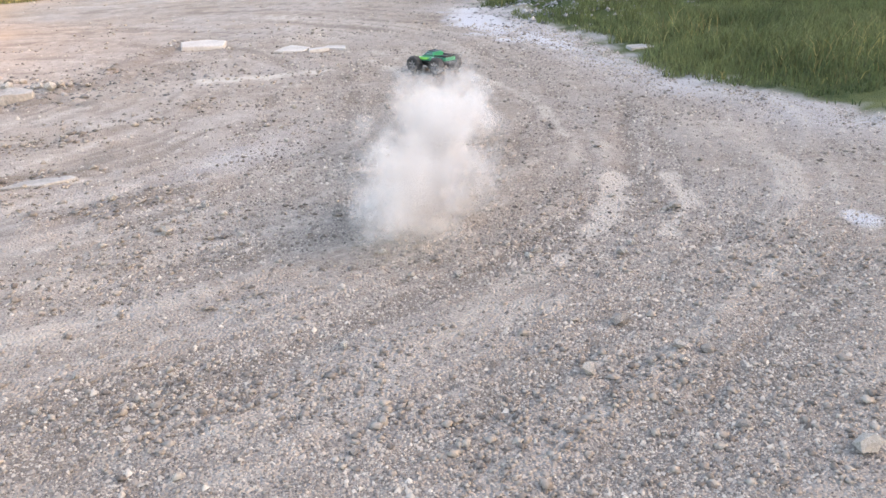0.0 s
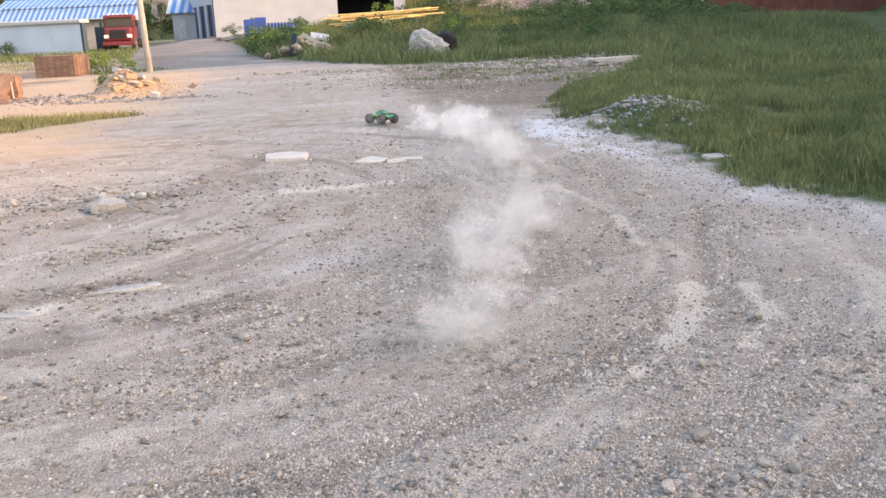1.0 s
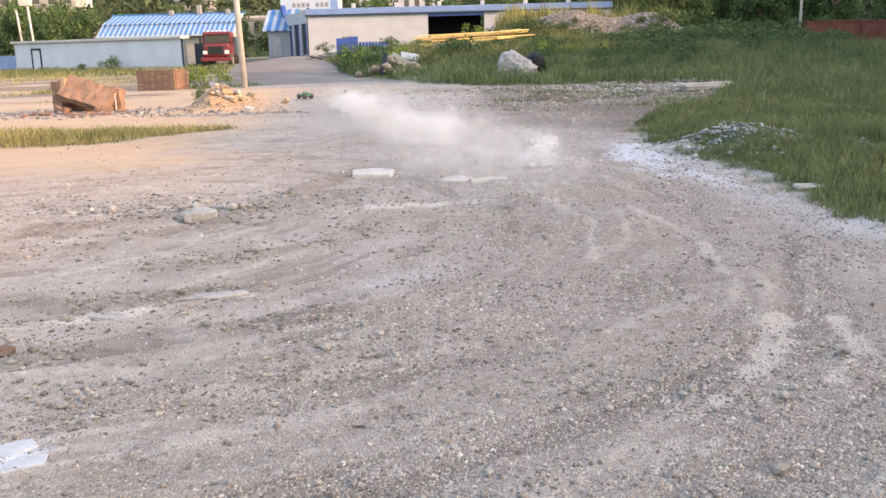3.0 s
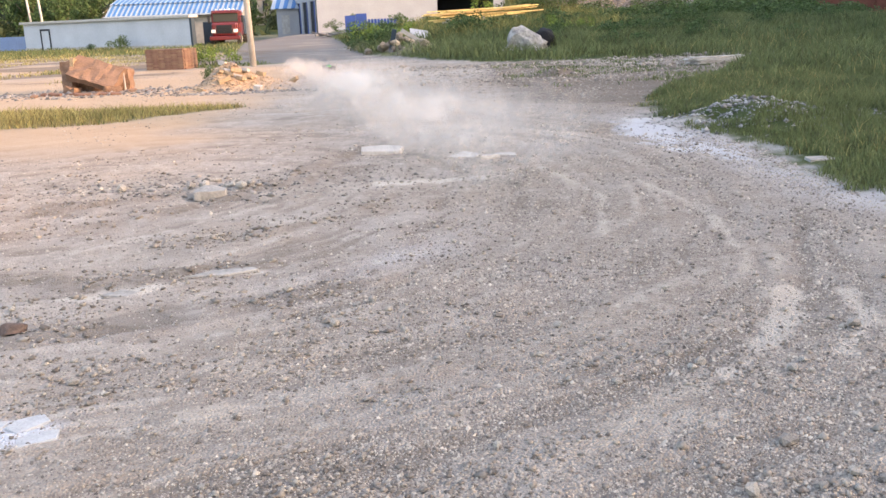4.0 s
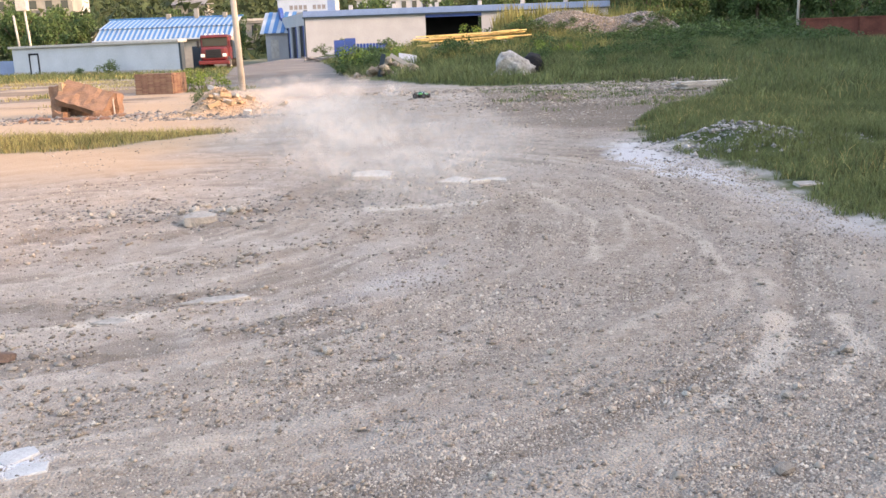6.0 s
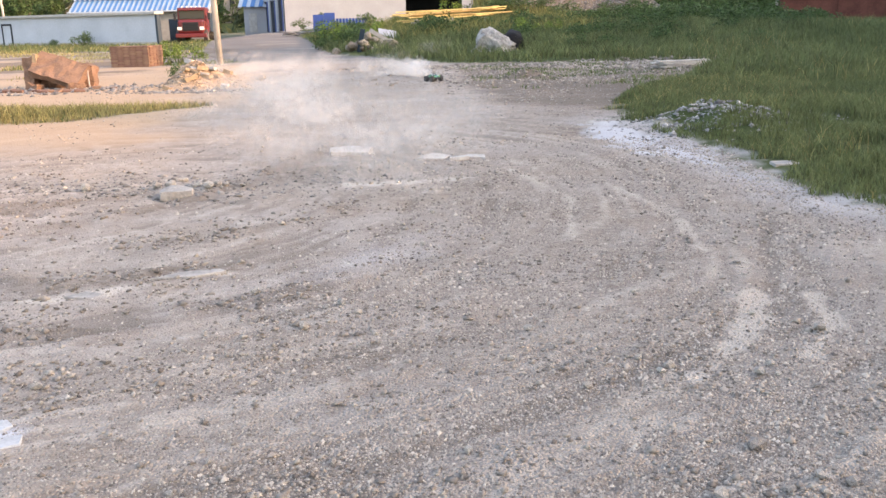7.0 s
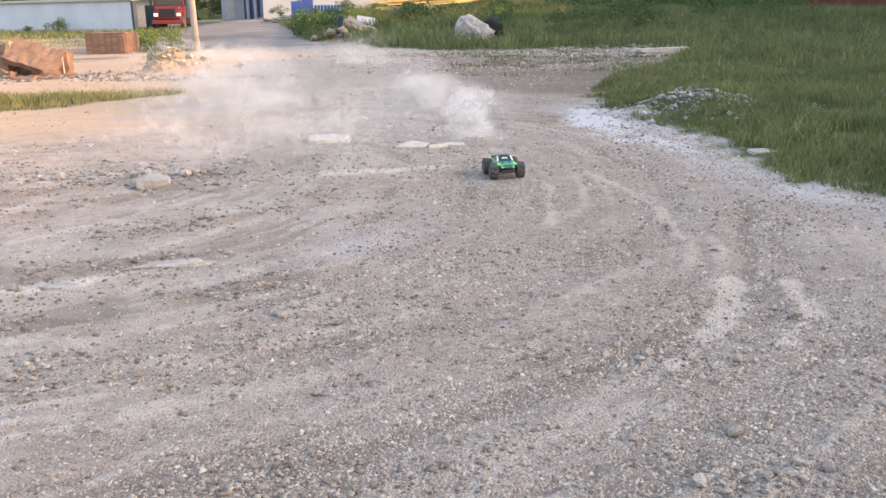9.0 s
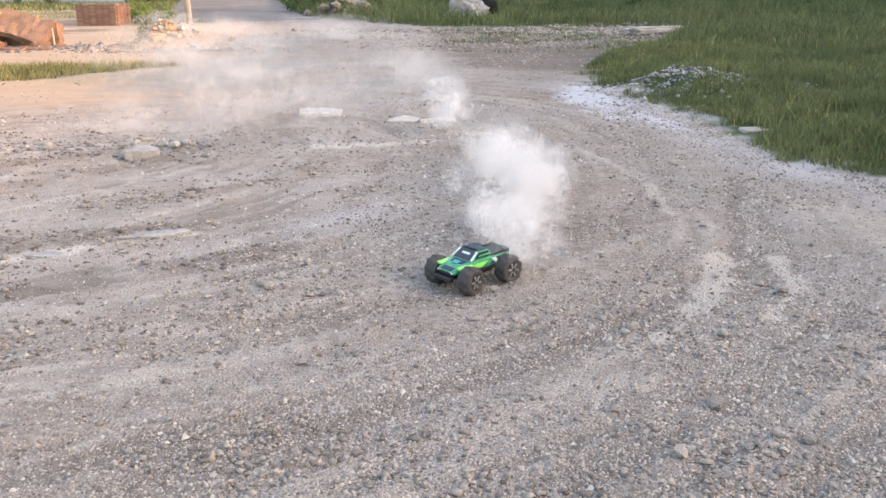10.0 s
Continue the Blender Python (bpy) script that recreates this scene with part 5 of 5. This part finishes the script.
def scrap_boards():
    rng = random.Random(61)
    for k in range(14):
        x, y = -7.9 + rng.uniform(-1.1, 1.3), 70.5 + rng.uniform(-0.6, 0.6)
        L = rng.uniform(0.9, 1.9)
        ob = part("board", box(-L / 2, L / 2, -0.09, 0.09, 0, 0.05, 0.005), M_TILE if k % 3 else M_GREYWOOD)
        ob.matrix_basis = pose(x, y, gz1(x, y) + 0.08 + 0.3 * rng.random(), rng.uniform(-20, 20), rng.uniform(-22, 22), rng.uniform(-35, 35))
        tagged(ob, "dark scrap board in a heap before the workshop", "board", "scrap heap")


dark_lump()
scrap_boards()
boulder()
debris()
lumber()
board_stack()


# ---- plants ----
def scatter(n, x0, x1, y0, y1, seed, inside, power=1.0):
    rng = np.random.RandomState(seed)
    x, y = rng.uniform(x0, x1, n), y0 + (y1 - y0) * rng.uniform(0, 1, n) ** power
    k = inside(x, y)
    return x[k], y[k], rng


def blades(name, x, y, rng, h0, h1, w, material, label, lean=0.75, category="grass"):
    n = len(x)
    z = ground_z(x, y)
    a, b = rng.uniform(0, 6.28, n), rng.uniform(0, 6.28, n)
    h = rng.uniform(h0, h1, n) * (0.2 + 1.5 * fbm(x * 0.8, y * 0.8, 97)) * (0.45 + 0.55 * sstep(0.0, 1.3, np.maximum(turf_at(x, y), left_at(x, y))))
    l = h * lean * rng.uniform(0.2, 1.4, n)
    wx, wy = np.cos(a) * w * rng.uniform(0.6, 1.3, n), np.sin(a) * w * rng.uniform(0.6, 1.3, n)
    lx, ly = np.cos(b) * l, np.sin(b) * l
    v = np.stack([np.stack(c, -1) for c in ((x - wx, y - wy, z - 0.02), (x + wx, y + wy, z - 0.02), (x - wx * 0.8 + lx * 0.35, y - wy * 0.8 + ly * 0.35, z + h * 0.6),
                                            (x + wx * 0.8 + lx * 0.35, y + wy * 0.8 + ly * 0.35, z + h * 0.6), (x + lx, y + ly, z + h * 0.96))], 1)
    tri = np.array([(0, 1, 3), (0, 3, 2), (2, 3, 4)])
    f = (tri[None] + 5 * np.arange(n)[:, None, None]).reshape(-1, 3)
    return tagged(soup(name, v.reshape(-1, 3), f, material), label, category, kind="stuff")


def grasses():
    inside = lambda x, y: (turf_at(x, y) > 0.05 + 1.3 * (fbm(x * 2.2, y * 2.2, 81) - 0.45)) & (x < 0.78 * y + 2)
    thick = lambda x, y: inside(x, y) & (fbm(x * 1.5, y * 1.5, 83) > 0.36)
    heap = lambda x, y: np.hypot((x - 4.15) / 0.8, (y - 11.8) / 0.9) + 2.2 * (fbm(x * 2.4, y * 2.4, 82) - 0.5) > 0.85
    x, y, rng = scatter(240000, 1.8, 11, 4.5, 21.5, 1, lambda x, y: thick(x, y) & heap(x, y))
    blades("grass", x, y, rng, 0.05, 0.22, 0.0048, M_GRASS, "tall green grass along the edge of the yard")
    x, y, rng = scatter(20000, 1.8, 11, 4.5, 21.5, 2, lambda x, y: inside(x, y) & heap(x, y) & (fbm(x * 0.9, y * 0.9, 85) > 0.5))
    blades("dry_grass", x, y, rng, 0.06, 0.26, 0.0032, M_DRY, "dry yellow grass stalks among the green grass")
    x, y, rng = scatter(130000, 6, 30, 17, 62, 3, lambda x, y: (turf_at(x, y) > 0.2) & (x < 0.5 * y + 3) & ~((y > 56) & (x > 21)) & (np.hypot((x - 11.5) / 6.5, (y - 61.5) / 4) > 1))
    blades("grass", x, y, rng, 0.12, 0.46, 0.010, M_GRASS, "tall green grass on the slope")
    x, y, rng = scatter(8000, 6, 30, 17, 62, 4, lambda x, y: (turf_at(x, y) > 0.2) & (x < 0.5 * y + 3) & (fbm(x * 0.35, y * 0.35, 87) > 0.55))
    blades("dry_grass", x, y, rng, 0.25, 0.6, 0.007, M_DRY, "pale seeding grass stalks on the slope")
    x, y, rng = scatter(60000, -9, 8, 30, 66, 5, lambda x, y: (turf_at(x, y) > 0.3) & ~((np.abs(x - 3.4) < 1.2) & (y > 33.2) & (y < 36.4)) & (np.hypot((x + 1.5) / 1.3, (y - 40.3) / 1.5) > 1) & (np.hypot((x - 3) / 4, (y - 52) / 2.2) > 1) & (np.hypot((x - 11.5) / 6.5, (y - 61.5) / 4) > 1))
    blades("weeds", x, y, rng, 0.15, 0.6, 0.016, M_GRASS, "green weeds on the bank behind the debris", category="weeds")
    x, y, rng = scatter(16000, -3, 9, 44, 58, 6, lambda x, y: (turf_at(x, y) > 1.0) & (fbm(x * 0.5, y * 0.5, 89) > 0.42) & ~((x > -0.8) & (x < 6.4) & (y > 50.5) & (y < 56)))
    blades("dry_weeds", x, y, rng, 0.3, 0.85, 0.018, M_REED, "sunlit yellow weeds round the timber pile", category="weeds")
    x, y, rng = scatter(40000, -15, -3.3, 13, 19, 7, lambda x, y: left_at(x, y) > 0.1)
    blades("dry_grass", x, y, rng, 0.06, 0.25, 0.006, M_DRY, "strip of dry yellow grass on the sandy ground")
    x, y, rng = scatter(9000, -15, -3.3, 13, 19, 8, lambda x, y: left_at(x, y) > 0.05)
    blades("grass", x, y, rng, 0.04, 0.16, 0.007, M_GRASS, "low green grass in the dry strip")
    x, y, rng = scatter(34000, -45, -6.5, 31, 76, 9, lambda x, y: left_at(x, y) > 0.1)
    blades("grass", x, y, rng, 0.1, 0.36, 0.024, M_GRASS, "rough grass in front of the low shed")
    x, y, rng = scatter(7000, -45, -6.5, 31, 70, 10, lambda x, y: (left_at(x, y) > 0.1) & (fbm(x * 0.3, y * 0.3, 91) > 0.45))
    blades("dry_grass", x, y, rng, 0.1, 0.32, 0.022, M_DRY, "dry grass in front of the low shed")
    x, y, rng = scatter(26000, -40, -8.6, 25.5, 56, 13, lambda x, y: (fbm(x * 0.25, y * 0.13, 99) > 0.5) & (x < -11) & (np.hypot((x + 8.6) / 1.6, (y - 22.8) / 3) > 1) & (np.hypot((x + 9.8) / 1.4, (y - 33.8) / 1.2) > 1))
    blades("dry_grass", x, y, rng, 0.1, 0.3, 0.016, M_DRY, "thin dry grass on the waste ground", category="grass")
    x, y, rng = scatter(12000, 6, 20, 64, 84, 11, lambda x, y: (y > 66 + 0.2 * x) & (fbm(x * 0.3, y * 0.3, 93) > 0.36))
    blades("reeds", x, y, rng, 1.2, 2.6, 0.05, M_REED, "tall sunlit yellow reeds behind the spoil heap", 0.15, "reeds")
    x, y, rng = scatter(14000, 1.6, 9, 19, 29, 12, lambda x, y: fbm(x * 0.9, y * 1.6, 95) > 0.56)
    blades("grass", x, y, rng, 0.06, 0.22, 0.009, M_GRASS, "thin grass tufts on the strip of earth")


grasses()


def leaf_cloud(name, n, r, size, seed, material, squash=0.8, lumps=10):
    rng = np.random.RandomState(seed)
    c = rng.normal(0, 0.45, (lumps, 3)) * r
    d = rng.normal(size=(n, 3))
    d /= np.linalg.norm(d, axis=1)[:, None]
    p = c[rng.randint(0, lumps, n)] + d * r * 0.42 * rng.uniform(0.5, 1.1, (n, 1))
    p[:, 2] *= squash
    a, b = rng.normal(size=(n, 3)), rng.normal(size=(n, 3))
    a /= np.linalg.norm(a, axis=1)[:, None]
    b -= a * (a * b).sum(1)[:, None]
    b /= np.linalg.norm(b, axis=1)[:, None]
    s = size * rng.uniform(0.6, 1.5, (n, 1))
    v = np.stack([p + a * s, p + b * s * 0.45, p - a * s, p - b * s * 0.45], 1).reshape(-1, 3)
    v[:, 2] -= v[:, 2].min()
    ob = soup(name, v, np.arange(4 * n).reshape(-1, 4), material)
    me = ob.data
    bpy.data.objects.remove(ob)
    return me


SHRUB = [leaf_cloud("shrub", 700, 0.6, 0.05, 200 + k, M_LEAF) for k in range(3)] + [leaf_cloud("shrub", 600, 0.55, 0.05, 210, M_LEAFY)]
CROWN = [leaf_cloud("crown", 2600, 2.0, 0.16, 220 + k, M_LEAF, 0.95, 14) for k in range(3)]


def shrubs():
    rng = random.Random(17)
    spots = [(rng.uniform(4.8, 27), rng.uniform(33, 60)) for _ in range(150)]
    spots += [(rng.uniform(-3.0, 6.5), rng.uniform(43.5, 60)) for _ in range(46)]
    for k, (x, y) in enumerate(spots):
        if turf_at(np.array([x]), np.array([y]))[0] < 1 or abs(x - 3.5) < 1.5 and y < 38.5 or (-0.8 < x < 6.5 and 49 < y < 57.5) or x > 0.48 * y:
            continue
        ob = new("shrub", SHRUB[k % 3])
        s = rng.uniform(0.4, 1.2) * (1.45 if y > 45 and x > 6 else 1.0)
        ob.matrix_basis = Matrix.LocRotScale((x, y, gz1(x, y) - 0.08), Euler((0, 0, k * 1.7)), (s * 1.2, s * 1.2, s * 0.75))
        tagged(ob, "dense green shrub on the grassy bank", "shrub", "shrubs on the bank")
    for k in range(34):
        x, y = rng.uniform(16, 37), rng.uniform(62.5, 70)
        ob = new("shrub", SHRUB[k % 3])
        s = rng.uniform(1.4, 2.6)
        ob.matrix_basis = Matrix.LocRotScale((x, y, gz1(x, y) - 0.2), Euler((0, 0, k * 2.3)), (s, s, s))
        tagged(ob, "tall dark shrub behind the red wall", "shrub", "thicket behind the red wall")
    for k in range(30):
        x, y = rng.uniform(-4.2, 4.8), rng.uniform(44, 53)
        if y < 42 + 1.2 * abs(x + 2.4) * 0.5 or (-0.8 < x < 6.5 and y > 49.5):
            continue
        ob = new("shrub", SHRUB[k % 4])
        s = rng.uniform(0.6, 1.4)
        ob.matrix_basis = Matrix.LocRotScale((x, y, gz1(x, y) - 0.08), Euler((0, 0, k * 2.9)), (s * 1.1, s * 1.1, s))
        tagged(ob, "ragged green weed shrub on the bank", "shrub", "weed shrubs on the bank")
    for x, y, s, kind, lab in ((5.6, 43.5, 1.0, 3, "bright yellow-green shrub above the boulder"), (6.9, 44.0, 0.8, 3, "bright yellow-green shrub above the boulder"), (5.2, 41.0, 1.0, 0, "dark green shrub beside the boulder"),
                               (-22.6, 66.8, 1.35, 1, "round dark shrub against the white shed"), (-25.4, 68.6, 0.7, 2, "small shrub against the white shed"),
                               (-7.7, 34.6, 0.8, 3, "green shrub at the foot of the utility pole"), (-8.7, 35.2, 0.95, 3, "green shrub behind the brick stack"), (-6.7, 27.0, 0.45, 0, "small weed clump beside the ruin"),
                               (-6.8, 79.5, 1.6, 2, "shrub at the workshop's corner"), (-9.0, 82.0, 1.2, 0, "dark shrub at the workshop's corner"), (7.5, 78, 2.2, 1, "large shrub before the workshop"), (10.5, 76, 2.0, 2, "large shrub before the workshop"),
                               (4.0, 74, 1.7, 3, "sunlit shrub before the workshop"), (-4.9, 66, 1.1, 1, "shrub beside the blue fence"), (-2.6, 67, 1.3, 2, "shrub beside the blue fence")):
        ob = new("shrub", SHRUB[kind])
        ob.matrix_basis = Matrix.LocRotScale((x, y, gz1(x, y) - 0.06), Euler((0, 0, x)), (s, s, s * 0.9))
        tagged(ob, lab, "shrub")


def tree(x, y, h, k, label="broad green tree behind the yard", z=None):
    t = thing("tree", x, y, (gz1(x, y) if z is None else z) - 0.1, label, "tree", k * 47, "trees round the yard")
    bm = cyl((0, 0, 0), (0.1 * h * 0.2, 0, h * 0.5), h * 0.035, h * 0.02, 9)
    for j in range(5):
        a = j * 1.26 + k
        cyl((0.01 * h, 0, h * (0.3 + 0.04 * j)), (math.cos(a) * h * 0.22, math.sin(a) * h * 0.22, h * (0.52 + 0.06 * j)), h * 0.014, h * 0.005, 6, bm)
    part("trunk", bm, M_BARK, t)
    c = new("crown", CROWN[k % 3])
    c.parent = t
    s = h / 6.0
    c.matrix_basis = Matrix.LocRotScale((0, 0, h * 0.14), Euler((0, 0, k * 2.2)), (s, s, s * 1.15))
    return t


def trees():
    rng = random.Random(23)
    for k, (x, y, h) in enumerate(((-34, 84, 5.0), (-38, 88, 6.0), (-42, 86, 5.0), (-46, 92, 6.5), (-31.5, 98, 4.5), (-52, 98, 7), (-36, 100, 6), (-27, 104, 5.5), (-22, 108, 6), (-57, 92, 6.5),
                                   (-5, 104, 7), (2, 108, 7.5), (9, 104, 7), (16, 102, 8), (22, 96, 7), (28, 90, 8), (34, 84, 8.5), (24, 67, 5), (29, 66, 6), (34, 68, 7), (20, 72, 5), (39, 72, 7.5), (25.5, 74, 6.5), (31, 76, 7.5), (20, 84, 6.5), (13, 112, 8), (30, 100, 9), (39, 92, 9), (-46, 118, 8), (-53, 122, 8.5), (-67, 126, 9), (-40, 124, 7), (-33, 128, 7))):
        tree(x, y, h * rng.uniform(0.9, 1.1), k)
    # out-of-view trees added on the bank to block more of the sun
    for k in range(9):
        y = -14 + 6.2 * k
        tree(27 + 0.25 * y + rng.uniform(-1, 2), y, rng.uniform(2.6, 3.6), k, "unseen tree added on the high bank to shade the yard")


def far_woods():
    """The wooded hills: crowns too many and too far to count."""
    rng = np.random.RandomState(29)
    n = 2600
    a, d = rng.uniform(-0.85, 0.8, n), rng.uniform(128, 330, n)
    cx, cy = np.sin(a) * d, np.cos(a) * d
    cz = ground_z(cx, cy)
    m = 34
    p = rng.normal(size=(n, m, 3))
    p /= np.linalg.norm(p, axis=2)[..., None]
    r = rng.uniform(1.6, 3.6, (n, 1, 1)) * (0.6 + d[:, None, None] / 300)
    p = p * r * rng.uniform(0.5, 1.1, (n, m, 1)) * (1, 1, 1.2) + np.stack([cx, cy, cz + r[:, 0, 0] * 0.9], -1)[:, None]
    p = p.reshape(-1, 3)
    k = len(p)
    u, v = rng.normal(size=(k, 3)), rng.normal(size=(k, 3))
    u /= np.linalg.norm(u, axis=1)[:, None]
    v /= np.linalg.norm(v, axis=1)[:, None]
    s = rng.uniform(0.5, 1.3, (k, 1))
    q = np.stack([p + u * s, p + v * s * 0.8, p - u * s], 1).reshape(-1, 3)
    tagged(soup("far_woods", q, np.arange(3 * k).reshape(-1, 3), M_WOOD), "dense green woods on the far hillside", "woods", kind="stuff")


shrubs()
trees()
far_woods()


# ---- bricks, last ----
def brick_mesh():
    bm = box(-0.119, 0.119, -0.056, 0.056, -0.027, 0.027, 0.004)
    bmesh.ops.recalc_face_normals(bm, faces=bm.faces)
    me = bpy.data.meshes.new("brick")
    bm.to_mesh(me)
    bm.free()
    me.materials.append(M_BRICK)
    return me


BRICK = brick_mesh()


def lay(parent, m, rng):
    ob = new("brick", BRICK)
    ob.parent = parent
    ob.matrix_basis = m @ pose(rng.uniform(-0.004, 0.004), rng.uniform(-0.006, 0.006), 0, 0, 0, rng.uniform(-1.5, 1.5))


def ruin():
    rng = random.Random(41)
    r = thing("brick_ruin", -9.2, 23.0, gz1(-8.6, 22.6), "tumbled remains of a brick wall with a leaning slab", "ruin", -6)

    def piece(name, bm, m, place, label=""):
        bm.transform(place)
        return part(name, bm, m, r, label)

    piece("wall_stub", chunk(0.24, 0.5, 0.84, 1, lambda u: 0.92 + 0.1 * u, 0.06), M_MASONRY, pose(0.1, 0, -0.04))
    # rendered edge facing the sun, its yellow colour painting the light on it
    piece("sunlit_rendered_end", chunk(0.1, 0.3, 0.5, 2, lambda u: 1.0, 0.04), M_RENDER, pose(0.26, -0.16, 0.34, 0, 8, 0), "rendered end of the wall, coloured sandy as if sunlit")
    piece("back_wall", chunk(1.35, 0.4, 0.76, 3, lambda u: 1.0 - 0.28 * u + 0.05 * math.sin(9 * u), 0.06, 11), M_MASONRY, pose(0.8, 0.36, -0.04, 0, 0, 3))
    piece("leaning_slab", chunk(1.25, 0.66, 0.2, 4, None, 0.04, 11), M_MASONRY, pose(0.86, -0.16, 0.38, 46, 17, -4), "fallen slab of wall leaning on the rest")
    piece("fallen_piece", chunk(0.4, 0.3, 0.2, 5, None, 0.06), M_MASONRY, pose(1.3, -0.42, -0.03, 8, 10, 24))
    piece("fallen_piece", chunk(0.34, 0.3, 0.18, 6, None, 0.06), M_MASONRY, pose(0.3, -0.42, -0.04, -8, 5, -20))
    piece("upright_stake", cyl((0, 0, -0.05), (-0.02, 0, 0.55), 0.022, 0.02, 8), M_GREYWOOD, pose(1.52, -0.1, 0), "pale wooden stake")
    # broken pieces on the heap beside the pole
    for k in range(15):
        x, y = -4.9 + rng.gauss(0, 0.5), 22.2 + rng.gauss(0, 0.45)
        ob = part("broken_block", chunk(rng.uniform(0.14, 0.34), rng.uniform(0.1, 0.2), rng.uniform(0.05, 0.11), k, None, 0.025, 3), M_RENDER if k % 3 else M_CONCRETE)
        ob.matrix_basis = pose(x, y, gz1(x, y) + 0.01, rng.uniform(-28, 28), rng.uniform(-28, 28), rng.uniform(0, 180))
        tagged(ob, "broken pale yellow block on the rubble heap", "block", "rubble heap beside the pole")
    s = thing("brick_stack", -10.55, 33.6, gz1(-9.8, 33.6), "square stack of red bricks on the waste ground", "brick stack", -12)
    for k in range(12):
        for c in range(6):
            lay(s, pose(c * 0.245 + 0.12 + 0.02 * (k % 2), 0.06, k * 0.061 + 0.03), rng)
        for c in range(4):
            lay(s, pose(6 * 0.245 - 0.05, 0.26 + c * 0.245, k * 0.061 + 0.03, 0, 0, 90), rng)
    part("inner_bricks", box(0.02, 1.36, 0.12, 1.15, 0.0, 0.72), M_BRICK, s, "tightly packed inner bricks")
    rng2 = random.Random(43)
    for k in range(14):
        x, y = -8.2 + rng2.gauss(0, 0.9), 21.7 + rng2.gauss(0, 0.35)
        ob = new("brick", BRICK)
        ob.matrix_basis = pose(x, y, gz1(x, y) + 0.03, rng2.uniform(-15, 15), rng2.uniform(-15, 15), rng2.uniform(0, 180))
        tagged(ob, "loose red brick lying beside the ruin", "brick", "loose bricks")


ruin()


motions()
